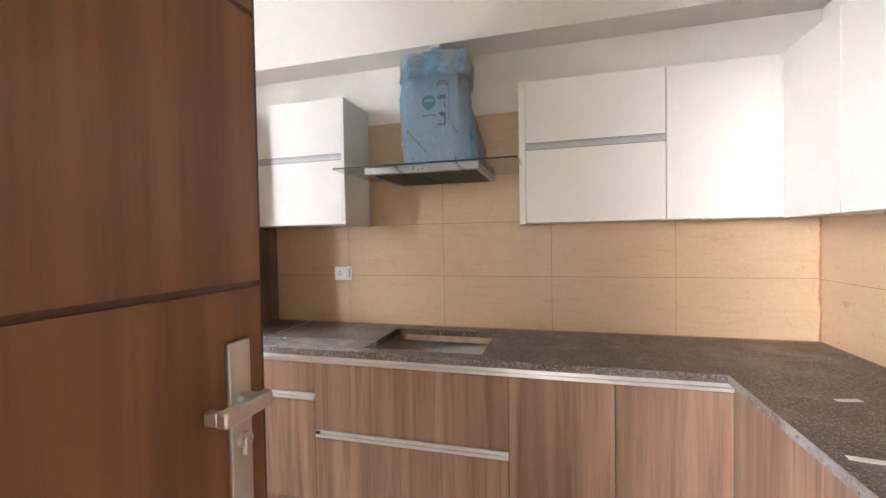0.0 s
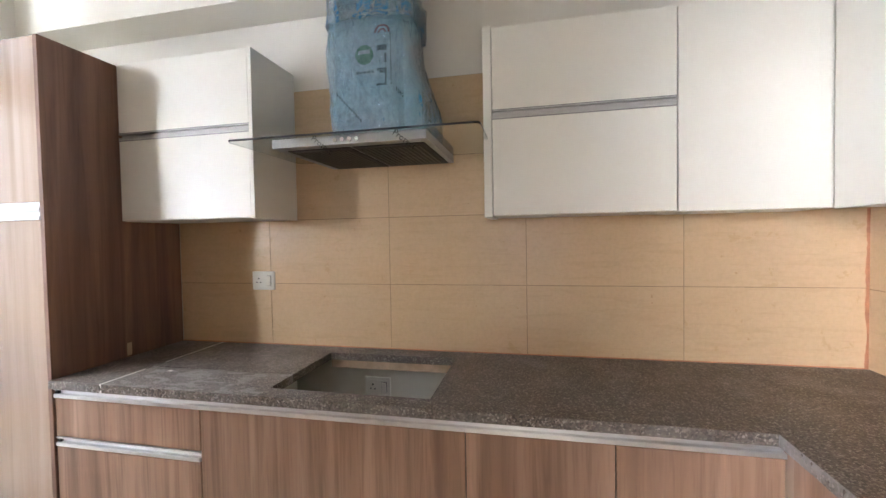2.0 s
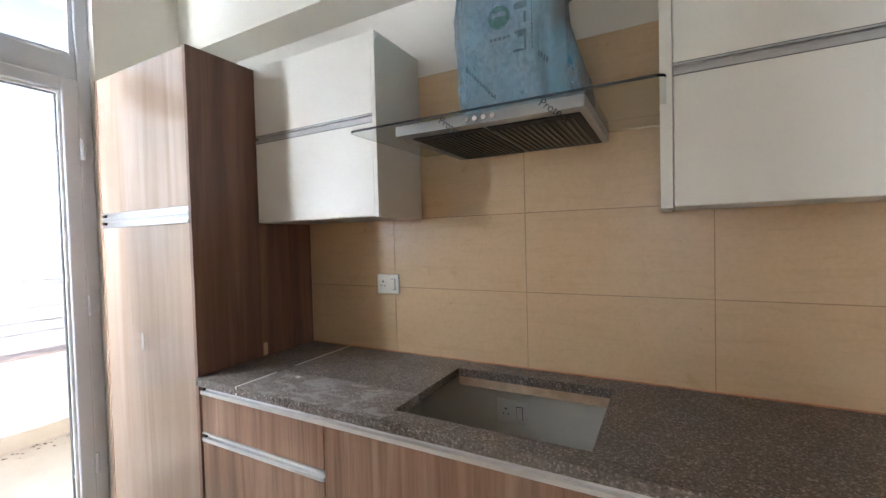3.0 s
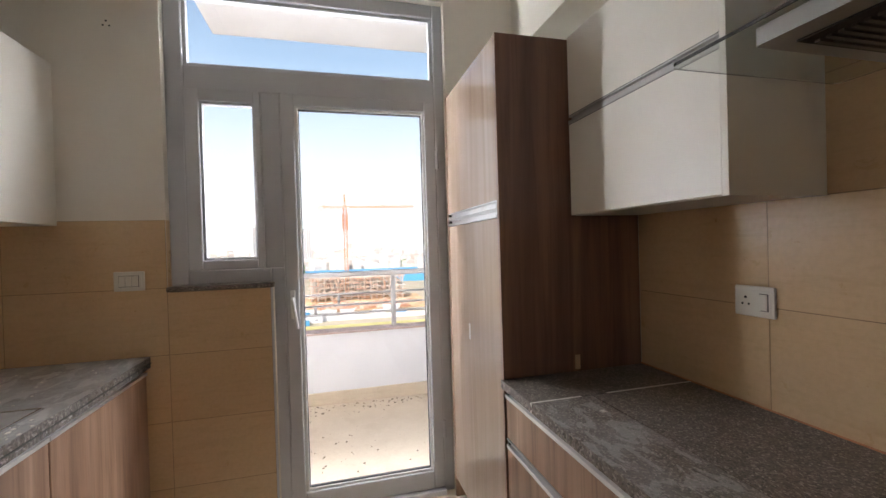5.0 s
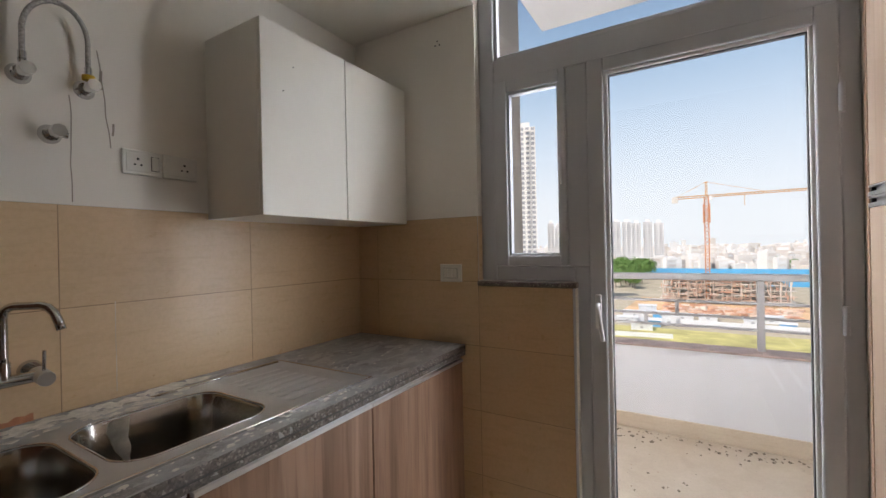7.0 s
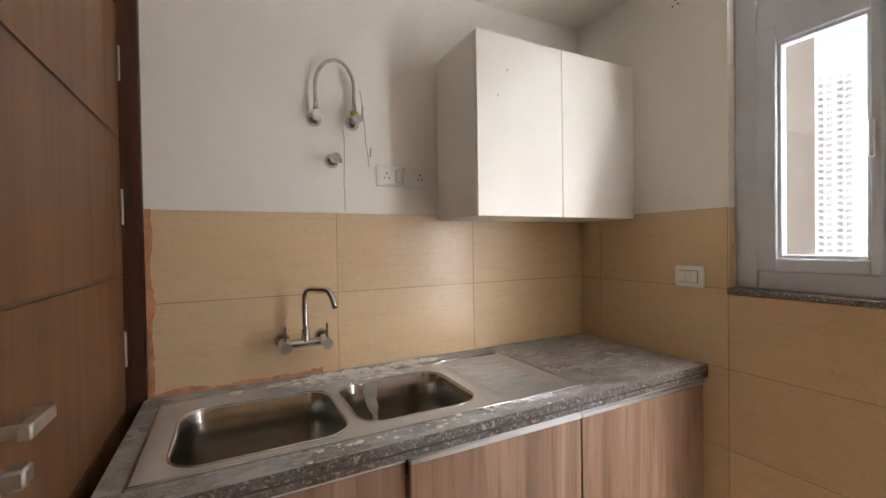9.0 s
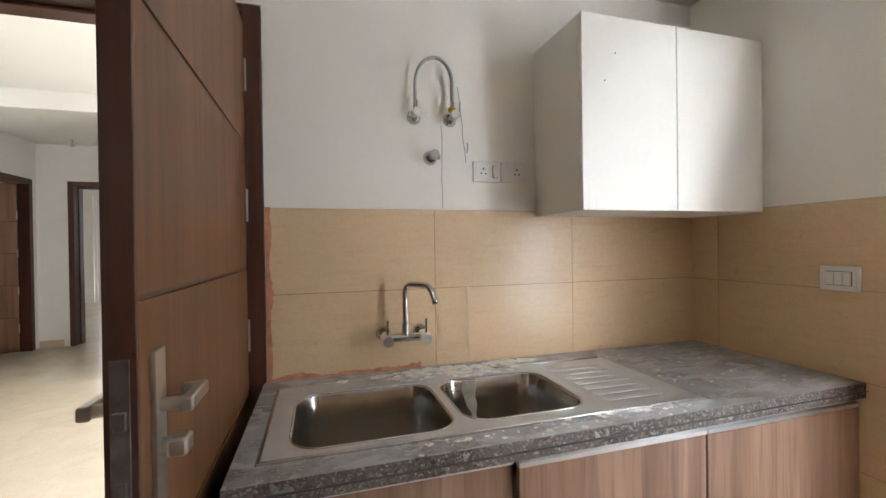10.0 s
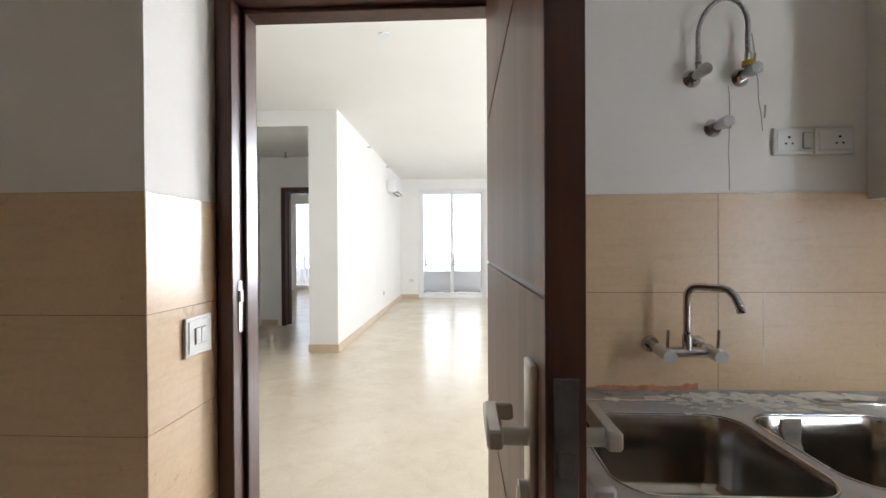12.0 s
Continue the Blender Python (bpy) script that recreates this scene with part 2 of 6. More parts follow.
def smooth(bm, angle=40):
    for f in bm.faces:
        f.smooth = True
    for e in bm.edges:
        if len(e.link_faces) == 2 and e.calc_face_angle(0) > radians(angle):
            e.smooth = False
    return bm


def mesh_ob(name, bm, mat):
    me = bpy.data.meshes.new(name)
    bmesh.ops.recalc_face_normals(bm, faces=bm.faces)
    bm.to_mesh(me)
    bm.free()
    me.materials.append(mat)
    return new(name, me)


def thing(name, base, label, category, group="", kind=""):
    """An empty at the base of a thing, which parents its parts."""
    ob = new(name)
    ob.empty_display_size = 0.05
    ob.matrix_world = Matrix.Translation(base)
    return tagged(ob, label, category, group, kind)


def part(name, bm, mat, parent, label=""):
    ob = mesh_ob(name, bm, mat)
    ob.parent = parent
    m = Matrix.Translation(parent.location) if parent.type == "EMPTY" else Matrix.Identity(4)
    if parent.parent and parent.type == "EMPTY":
        m = Matrix.Translation(parent.parent.location) @ m
    ob.matrix_parent_inverse = m.inverted()
    return tagged(ob, label)


def structure(name, bm, mat, label, category):
    return tagged(mesh_ob(name, bm, mat), label, category, "", "structure")


def single(name, bm, mat, label, category, group="", kind=""):
    return tagged(mesh_ob(name, bm, mat), label, category, group, kind)


# ---- the plan ----
W, E, N, S = -3.40, 0.21, 2.90, 0.264          # faces of the kitchen's walls
CEIL = 2.95
NC, SC = 0.825, 0.862                          # heights of the two worktops
NF, EF, SF = 2.292, -0.373, 0.945              # their front edges

# floors and ceilings
structure("floor", bx(-3.6, 0.41, 0.16, 3.1, -0.15, 0.0), M_FLOOR, "cream polished marble kitchen floor", "floor")
structure("floor_hall", bx(-5.4, 6.2, -11.2, 0.16, -0.15, 0.0), M_FLOOR, "cream polished marble living room floor", "floor")
structure("ceiling", bx(-3.6, 0.41, 0.16, 3.1, CEIL, CEIL + 0.15), M_CEIL, "cream painted kitchen ceiling", "ceiling")
structure("ceiling_hall", bx(-5.4, 6.2, -11.2, 0.16, 3.02, 3.2), M_WALLH, "white painted living room ceiling", "ceiling")
structure("beam_north", bx(W, E, 2.70, N, 2.335, CEIL), M_CEIL, "cream painted ceiling beam over the hob wall", "beam")
structure("beam_south", bx(W, E, S, 1.005, 2.45, CEIL), M_CEIL, "cream painted ceiling beam over the sink wall", "beam")

# walls
structure("wall_north", bx(W - 0.2, E + 0.2, N, N + 0.2, 0, CEIL), M_WALL, "cream painted wall behind the hob", "wall")
structure("wall_east", bx(E, E + 0.2, S, N, 0, CEIL), M_WALL, "cream painted wall beside the long worktop", "wall")
# west wall: a window and a door side by side in one opening
WY0, WY1, WSILL, WDY, WTOP = 1.0, 2.315, 1.165, 1.44, 2.59
bm = bx(W - 0.2, W, S, WY0, 0, CEIL)
bx(W - 0.2, W, WY1, N, 0, CEIL, bm=bm)
bx(W - 0.2, W, WY0, WDY, 0, WSILL, bm=bm)
bx(W - 0.2, W, WY0, WY1, WTOP, CEIL, bm=bm)
structure("wall_west", bm, M_WALL, "cream painted outer wall around the glazed door", "wall")
# south wall with the doorway, its eastern part standing forward
DX0, DX1, DTOP = -1.507, -0.538, 2.175
bm = bx(W - 0.2, DX0, S - 0.08, S, 0, CEIL)
bx(DX0, DX1, S - 0.08, S, DTOP, CEIL, bm=bm)
bx(DX1, E + 0.2, S - 0.08, 0.576, 0, CEIL, bm=bm)
structure("wall_south", bm, M_WALL, "cream painted wall around the doorway and behind the sink", "wall")
# hall side
bm = bx(-5.4, DX0, 0.145, S - 0.08, 0, 3.02)
bx(DX0, DX1, 0.145, S - 0.08, DTOP, 3.02, bm=bm)
bx(DX1, 2.24, 0.145, S - 0.08, 0, 3.02, bm=bm)
structure("wall_hall_kitchen", bm, M_WALLH, "white painted living room wall beside the kitchen doorway", "wall")
# living room, corridor and bedroom shells
PX, PY = 0.207, -3.52                          # corner of the pier at the corridor's mouth
structure("wall_pier", bx(PX, 0.568, -8.95, PY, 0, 3.02), M_WALLH, "white painted wall with a pier at the corridor mouth", "wall")
structure("beam_corridor", bx(0.568, 2.04, -5.25, PY, 2.82, 3.02), M_WALLH, "white painted dropped ceiling of the corridor", "beam")
bm = bx(2.04, 2.24, -4.06, 0.145, 0, 3.02)
bx(2.04, 2.24, -5.25, -5.15, 0, 3.02, bm=bm)
bx(2.04, 2.24, -5.15, -4.06, 2.31, 3.02, bm=bm)
structure("wall_corridor_east", bm, M_WALLH, "white painted corridor wall with a doorway", "wall")
bm = bx(1.68, 2.24, -5.45, -5.25, 0, 3.02)
bx(0.568, 0.72, -5.45, -5.25, 0, 3.02, bm=bm)
bx(0.72, 1.68, -5.45, -5.25, 2.31, 3.02, bm=bm)
structure("wall_corridor_end", bm, M_WALLH, "white painted end wall of the corridor with a doorway", "wall")
bm = bx(0.10, 0.207, -9.15, -8.95, 0, 3.02)
bx(-0.24, 0.10, -9.15, -8.95, 0, 3.02, bm=bm)
bx(-5.4, -1.93, -9.15, -8.95, 0, 3.02, bm=bm)
bx(-1.93, -0.24, -9.15, -8.95, 2.76, 3.02, bm=bm)
structure("wall_living_south", bm, M_WALLH, "white painted living room wall around the sliding door", "wall")
structure("wall_living_west", bx(-5.6, -5.4, -9.15, 0.264, 0, 3.02), M_WALLH, "white painted far living room wall", "wall")
structure("wall_bedroom_east", bx(5.0, 5.2, -11.2, -5.45, 0, 3.02), M_WALLH, "white painted bedroom wall", "wall")
structure("wall_room_east", bx(5.0, 5.2, -5.25, 0.2, 0, 3.02), M_WALLH, "white painted wall of the room past the corridor", "wall")
structure("wall_room_north", bx(2.24, 5.0, 0.145, 0.2, 0, 3.02), M_WALLH, "white painted wall of the room past the corridor", "wall")
structure("wall_room_south", bx(2.24, 5.0, -5.45, -5.25, 0, 3.02), M_WALLH, "white painted wall between the two rooms", "wall")
bm = bx(0.568, 2.4, -11.2, -11.0, 0, 3.02)
bx(3.9, 5.0, -11.2, -11.0, 0, 3.02, bm=bm)
bx(2.4, 3.9, -11.2, -11.0, 2.76, 3.02, bm=bm)
structure("wall_bedroom_south", bm, M_WALLH, "white painted bedroom wall around a glazed door", "wall")
# skirtings
for i, b in enumerate([(PX - 0.012, PX, -8.95, PY + 0.012), (PX, 0.58, PY, PY + 0.012), (-0.24, PX - 0.012, -8.95, -8.938), (1.75, 2.03, -5.25, -5.238), (2.028, 2.04, -3.99, 0.145), (0.568, 0.58, -5.25, PY)]):
    structure("baseboard_%d" % (i + 1), bx(*b, 0.0, 0.10, 0.002), M_SKIRT, "beige stone skirting along the wall", "baseboard")
structure("threshold", bx(DX0 + 0.06, DX1 - 0.06, 0.145, 0.264, 0.0, 0.006), M_SKIRT, "beige stone threshold in the doorway", "threshold")


def door_frame(name, x0, x1, y0, y1, top, width, along="x", stop=0.5, label="dark-stained wooden door frame in the wall"):
    """A frame of two jambs and a head round an opening; stop: where across its depth the rebate begins."""
    t = thing(name, ((x0 + x1) / 2, (y0 + y1) / 2, 0), label, "door frame", kind="structure")
    if along == "x":
        ym = y0 + (y1 - y0) * stop
        for a, b, c in ((x0, x0 + width, 1), (x1 - width, x1, -1)):
            bm = bx(a, b, y0, y1, 0, top, 0.004)
            s = (b, b + 0.014) if c > 0 else (a - 0.014, a)
            bx(*s, y0 + 0.004, ym, 0, top - width, 0.003, bm=bm)
            part("jamb", bm, M_FRAME, t)
        bm = bx(x0 + width, x1 - width, y0, y1, top - width, top, 0.004)
        bx(x0 + width, x1 - width, y0 + 0.004, ym, top - width - 0.014, top - width, 0.003, bm=bm)
        part("head", bm, M_FRAME, t)
    else:
        for a, b in ((y0, y0 + width), (y1 - width, y1)):
            part("jamb", bx(x0, x1, a, b, 0, top, 0.004), M_FRAME, t)
        part("head", bx(x0, x1, y0 + width, y1 - width, top - width, top, 0.004), M_FRAME, t)
    return t


f1 = door_frame("door_frame", DX0 + 0.002, DX1 - 0.002, 0.135, 0.282, 2.165, 0.055, stop=0.55, label="dark-stained wooden frame of the kitchen doorway")
bm = bx(-0.598, -0.594, 0.224, 0.248, 1.03, 1.20, 0.001)
part("strike_plate", bm, M_NICKEL, f1, "satin steel strike plate")
part("strike_box", bx(-0.603, -0.598, 0.226, 0.246, 1.13, 1.17, 0.001), M_PLATE, f1, "white plastic strike insert")
door_frame("door_frame", 0.72, 1.68, -5.46, -5.235, 2.31, 0.07, label="dark-stained wooden frame of the bedroom doorway")
door_frame("door_frame", 2.025, 2.255, -5.15, -4.06, 2.31, 0.07, along="y", label="dark-stained wooden frame of the corridor doorway")


def grooved_leaf(name, width, height, thick, base, turn, label, cuts):
    """A flush veneered leaf, hinged at its own origin and running along +x, split by narrow grooves into panels."""
    t = thing(name, base, label, "door", kind="structure")
    place = Matrix.Translation(base) @ pose(0, 0, 0, 0, 0, turn)
    bm = bx(0.0, width, -thick / 2 + 0.004, thick / 2 - 0.004, 0, height)
    bm.transform(place)
    part("core", bm, M_FRAME, t)
    zs = [0.0, *cuts, height]
    g = 0.005
    for side in (-1, 1):
        y0, y1 = (thick / 2 - 0.004, thick / 2) if side > 0 else (-thick / 2, -thick / 2 + 0.004)
        for k, (a, b) in enumerate(zip(zs, zs[1:])):
            bm = bx(0.0, width, y0, y1, a + (g if k else 0), b - (g if b < height else 0))
            bm.transform(place)
            part("panel", bm, M_DOOR, t)
    bm = bx(width, width + 0.006, -thick / 2, thick / 2, 0, height, 0.001)
    bm.transform(place)
    part("edge_lipping", bm, M_FRAME, t, "dark wooden edge lipping")
    return t, place


# the open kitchen door
LW, LT = 0.895, 0.040
leaf, lp = grooved_leaf("door_kitchen", LW, 2.085, LT, (-1.432, 0.275, 0.012), 90, "teak-veneered flush door standing open beside the sink", [0.42, 0.83, 1.25, 1.675])


def lever_set(leaf, place, side, d):
    """Backplate, lever, cylinder and thumb-turn on one face of the leaf, d along it."""
    s = side
    o = s * LT / 2
    zc = 1.085

    def put(bm):
        bm.transform(place)
        return smooth(bm)
    a, b = sorted((o, o + s * 0.009))
    part("backplate", put(bx(d - 0.021, d + 0.021, a, b, zc - 0.185, zc + 0.085, 0.003, seg=2)), M_NICKEL, leaf, "satin nickel backplate")
    bm = rod((d, o + s * 0.008, zc), (d, o + s * 0.05, zc), 0.010)
    a, b = sorted((o + s * 0.036, o + s * 0.054))
    bx(d - 0.078, d + 0.014, a, b, zc - 0.011, zc + 0.011, 0.003, bm=bm)
    a, b = sorted((o + s * 0.016, o + s * 0.040))
    bx(d - 0.078, d - 0.064, a, b, zc - 0.010, zc + 0.010, 0.003, bm=bm)
    part("lever", put(bm), M_NICKEL, leaf, "flat satin nickel lever handle")
    zk = zc - 0.062
    bm = rod((d, o + s * 0.006, zk), (d, o + s * 0.018, zk), 0.012)
    if s > 0:
        a, b = sorted((o + s * 0.018, o + s * 0.046))
        bx(d - 0.017, d + 0.017, a, b, zk - 0.014, zk + 0.014, 0.004, bm=bm)
        part("thumb_turn", put(bm), M_NICKEL, leaf, "satin nickel thumb-turn")
    else:
        bx(d - 0.006, d + 0.006, *sorted((o + s * 0.012, o + s * 0.020)), zk - 0.022, zk + 0.005, 0.002, bm=bm)
        part("key_cylinder", put(bm), M_NICKEL, leaf, "satin nickel key cylinder")


lever_set(leaf, lp, 1, LW - 0.055)
lever_set(leaf, lp, -1, LW - 0.055)
bm = bx(LW + 0.006, LW + 0.0085, -0.012, 0.012, 0.90, 1.17, 0.001)
bx(LW + 0.006, LW + 0.014, -0.008, 0.008, 1.075, 1.10, 0.001, bm=bm)
bx(LW + 0.006, LW + 0.011, -0.007, 0.007, 0.97, 1.005, 0.001, bm=bm)
bm.transform(lp)
part("lock_faceplate", bm, plain("worn_lock_steel", (0.16, 0.15, 0.15), 0.5, 0.8, var=0.3, scale=30), leaf, "worn steel mortise lock faceplate")
for z in (0.40, 0.965, 1.41, 1.855):
    bm = rod((0.004, LT / 2 + 0.004, z), (0.004, LT / 2 + 0.004, z + 0.11), 0.0045)
    bx(0.002, 0.004, LT / 2 - 0.002, LT / 2 + 0.008, z, z + 0.11, bm=bm)
    bm.transform(lp)
    part("hinge", smooth(bm), M_NICKEL, leaf, "steel butt hinge")

# the door of the room off the corridor, ajar into that room
dl2, dp2 = grooved_leaf("door_room", 0.92, 2.22, 0.04, (2.15, -5.06, 0.012), 22, "teak-veneered flush door ajar in the corridor", [0.45, 0.88, 1.30, 1.72])
for z in (0.25, 0.75, 1.25, 1.75):
    bm = rod((-0.004, 0.022, z), (-0.004, 0.022, z + 0.11), 0.007)
    bm.transform(dp2)
    part("hinge", smooth(bm), M_NICKEL, dl2, "steel butt hinge")


# ---- glazed balcony door and side window ----
def bar(t, name, y0, y1, z0, z1, x0, x1, mat=None, bev=0.006, label=""):
    return part(name, bx(x0, x1, y0, y1, z0, z1, bev, seg=2), mat or M_UPVC, t, label)


def pane(t, y0, y1, z0, z1, x):
    p = part("glass_pane", bx(x - 0.003, x + 0.003, y0, y1, z0, z1), M_GLASS, t)
    p.visible_shadow = False
    return p


XF = -3.440
win = thing("window_1", (XF, 1.66, 0), "grey uPVC window frame with transom light beside the balcony door", "window", kind="structure")
bar(win, "frame_side", WY0, 1.075, WSILL + 0.001, WTOP, XF - 0.06, XF)
bar(win, "frame_side", 2.262, WY1, 0.0, WTOP, XF - 0.06, XF)
bar(win, "frame_head", 1.075, 2.262, 2.52, WTOP, XF - 0.06, XF)
bar(win, "transom", 1.075, 2.262, 2.075, 2.185, XF - 0.06, XF)
bar(win, "frame_sill", 1.075, 1.43, WSILL + 0.001, 1.232, XF - 0.06, XF)
bar(win, "mullion", 1.404, 1.49, 1.232, 2.075, XF - 0.06, XF - 0.001)
bar(win, "mullion_foot", 1.43, 1.49, 0.0, 1.232, XF - 0.06, XF)
for y0, y1, z0, z1 in ((1.075, 1.092, 2.185, 2.52), (2.243, 2.262, 2.185, 2.52), (1.092, 2.243, 2.185, 2.20), (1.092, 2.243, 2.503, 2.52)):
    bar(win, "glazing_bead", y0, y1, z0, z1, XF - 0.045, XF - 0.012, bev=0.003)
pane(win, 1.085, 2.25, 2.192, 2.51, XF - 0.03)
sash = thing("window_sash", (XF, 1.24, 1.235), "grey uPVC casement sash with clear glass, shut", "window", kind="structure")
for y0, y1, z0, z1 in ((1.077, 1.140, 1.234, 2.073), (1.376, 1.402, 1.234, 2.073), (1.140, 1.376, 1.234, 1.278), (1.140, 1.376, 2.016, 2.073)):
    bar(sash, "sash_bar", y0, y1, z0, z1, XF - 0.045, XF + 0.016, bev=0.005)
for y0, y1, z0, z1 in ((1.140, 1.152, 1.278, 2.016), (1.366, 1.376, 1.278, 2.016), (1.152, 1.366, 1.278, 1.290), (1.152, 1.366, 2.004, 2.016)):
    bar(sash, "glazing_bead", y0, y1, z0, z1, XF - 0.03, XF + 0.006, bev=0.003)
pane(sash, 1.146, 1.371, 1.284, 2.010, XF - 0.012)
part("handle", bx(XF + 0.016, XF + 0.034, 1.376, 1.388, 1.58, 1.69, 0.003), M_UPVC, sash, "grey casement handle")
door = thing("door_balcony", (XF, 1.88, 0), "grey uPVC balcony door with one clear glass pane, shut", "door", kind="structure")
for y0, y1, z0, z1 in ((1.492, 1.556, 0.03, 2.073), (2.200, 2.260, 0.03, 2.073), (1.556, 2.200, 0.03, 0.125), (1.556, 2.200, 2.016, 2.073)):
    bar(door, "door_stile", y0, y1, z0, z1, XF - 0.045, XF + 0.016, bev=0.006)
for y0, y1, z0, z1 in ((1.556, 1.573, 0.125, 2.016), (2.187, 2.200, 0.125, 2.016), (1.573, 2.187, 0.125, 0.138), (1.573, 2.187, 2.003, 2.016)):
    bar(door, "glazing_bead", y0, y1, z0, z1, XF - 0.03, XF + 0.006, bev=0.003, mat=M_UPVCW)
for y0, y1, z0, z1 in ((1.573, 1.577, 0.138, 2.003), (2.183, 2.187, 0.138, 2.003), (1.577, 2.183, 0.138, 0.143), (1.577, 2.183, 1.998, 2.003)):
    bar(door, "gasket", y0, y1, z0, z1, XF - 0.02, XF - 0.002, mat=M_GASKET, bev=0.0)
pane(door, 1.563, 2.194, 0.130, 2.009, XF - 0.012)
bm = bx(XF + 0.016, XF + 0.026, 1.512, 1.536, 0.98, 1.12, 0.003)
tube([(XF + 0.02, 1.524, 1.08), (XF + 0.055, 1.524, 1.08), (XF + 0.062, 1.530, 1.06), (XF + 0.058, 1.545, 0.94)], 0.008, bm)
part("door_handle", smooth(bm), M_UPVCW, door, "white lever handle")
for z in (0.30, 1.02, 1.72):
    part("hinge", smooth(rod((XF + 0.022, 2.262, z), (XF + 0.022, 2.262, z + 0.09), 0.009)), M_UPVC, door, "grey barrel hinge")
structure("window_sill_1", bx(W - 0.035, W + 0.012, WY0 - 0.004, WDY + 0.004, WSILL - 0.022, WSILL, 0.003), M_GRAN, "dark granite sill under the side window", "window sill")
structure("door_sill", bx(W - 0.16, W, 1.49, 2.262, 0.0, 0.028, 0.002), M_UPVC, "grey uPVC threshold of the balcony door", "door sill")


# ---- kitchen cabinets ----
def front(t, name, axis, a0, a1, z0, z1, face, thick=0.018, mat=None, bev=0.0015, label=""):
    """A door or drawer front: axis 'y-' faces south, 'y+' north, 'x-' west."""
    if axis == "y-":
        bm = bx(a0, a1, face, face + thick, z0, z1, bev)
    elif axis == "y+":
        bm = bx(a0, a1, face - thick, face, z0, z1, bev)
    else:
        bm = bx(face, face + thick, a0, a1, z0, z1, bev)
    return part(name, bm, mat or M_LAM, t, label)


def profile(t, axis, a0, a1, z0, z1, face, label="aluminium profile handle", mat=None, end=True):
    """A C-shaped aluminium grip channel."""
    h = z1 - z0
    if axis == "y-":
        bm = bx(a0, a1, face - 0.004, face + 0.016, z0, z0 + h * 0.40, 0.001)
        bx(a0, a1, face + 0.012, face + 0.016, z0 + h * 0.40, z1 - h * 0.15, bm=bm)
        bx(a0, a1, face - 0.002, face + 0.016, z1 - h * 0.15, z1, bm=bm)
    elif axis == "y+":
        bm = bx(a0, a1, face - 0.016, face + 0.004, z0, z0 + h * 0.40, 0.001)
        bx(a0, a1, face - 0.016, face - 0.012, z0 + h * 0.40, z1 - h * 0.15, bm=bm)
        bx(a0, a1, face - 0.016, face + 0.002, z1 - h * 0.15, z1, bm=bm)
    else:
        bm = bx(face - 0.004, face + 0.016, a0, a1, z0, z0 + h * 0.40, 0.001)
        bx(face + 0.012, face + 0.016, a0, a1, z0 + h * 0.40, z1 - h * 0.15, bm=bm)
        bx(face - 0.002, face + 0.016, a0, a1, z1 - h * 0.15, z1, bm=bm)
    p = part("handle_profile", bm, mat or M_ALU, t, label)
    if axis == "y-" and end and not mat:
        part("open_end", bx(a0 + 0.0005, a0 + 0.016, face + 0.001, face + 0.011, z0 + h * 0.41, z1 - h * 0.16), M_BLACK, t, "dark open end of the profile")
    return p


NB = 2.312                                     # faces of the northern base fronts
G = 0.0015


def base_unit(x0, x1, splits, label, name="base_cabinet"):
    t = thing(name, ((x0 + x1) / 2, 2.6, 0), label, "cabinet", "base cabinets under the hob worktop")
    bm = bx(x0 + 0.001, x0 + 0.018, NB + 0.02, N - 0.02, 0.1, 0.79)
    bx(x1 - 0.018, x1 - 0.001, NB + 0.02, N - 0.02, 0.1, 0.79, bm=bm)
    bx(x0 + 0.018, x1 - 0.018, NB + 0.02, N - 0.02, 0.1, 0.118, bm=bm)
    bx(x0 + 0.018, x1 - 0.018, N - 0.028, N - 0.02, 0.118, 0.79, bm=bm)
    part("carcass", bm, M_CARC, t, "white board carcass")
    part("plinth", bx(x0, x1, NB + 0.05, NB + 0.068, 0, 0.1), M_LAM, t)
    profile(t, "y-", x0, x1, 0.757, 0.791, NB, end=x0 < -2.6)
    z = 0.755
    for s in splits:
        front(t, "drawer_front", "y-", x0 + G, x1 - G, s + 0.036, z, NB)
        profile(t, "y-", x0 + 0.002, x1 - 0.002, s, s + 0.034, NB)
        z = s - 0.003
    front(t, "drawer_front" if splits else "door", "y-", x0 + G, x1 - G, 0.10, z, NB)
    part("front_gap", bx(x1 - 0.0013, x1 + 0.0013, NB + 0.007, NB + 0.017, 0.10, 0.755), M_BLACK, t, "dark gap between the fronts")
    return t


base_unit(-2.690, -2.062, [0.577], "walnut laminate drawer unit with aluminium profile handles")
base_unit(-2.062, -1.155, [0.405], "wide walnut laminate drawer unit under the hob cutout")
base_unit(-1.155, -0.744, [], "walnut laminate base cabinet with one plain door")
base_unit(-0.744, -0.345, [], "walnut laminate corner cabinet with one plain door")
# east run
for k, (y0, y1) in enumerate(((1.79, 2.312), (1.25, 1.79))):
    t = thing("base_cabinet", (-0.1, (y0 + y1) / 2, 0), "walnut laminate base cabinet of the side run", "cabinet", "base cabinets of the side run")
    part("carcass", bx(-0.32, 0.20, y0 + 0.001, y1 - 0.001, 0.1, 0.79), M_CARC, t, "white board carcass")
    part("plinth", bx(-0.29, -0.272, y0, y1, 0, 0.1), M_LAM, t)
    front(t, "door", "x-", y0 + G, y1 - (0.03 if k == 0 else G), 0.10, 0.775, -0.345)
    if k == 0:
        part("corner_post", bx(-0.343, -0.325, y1 - 0.028, y1 + 0.018, 0.10, 0.79, 0.001), M_LAMT, t)

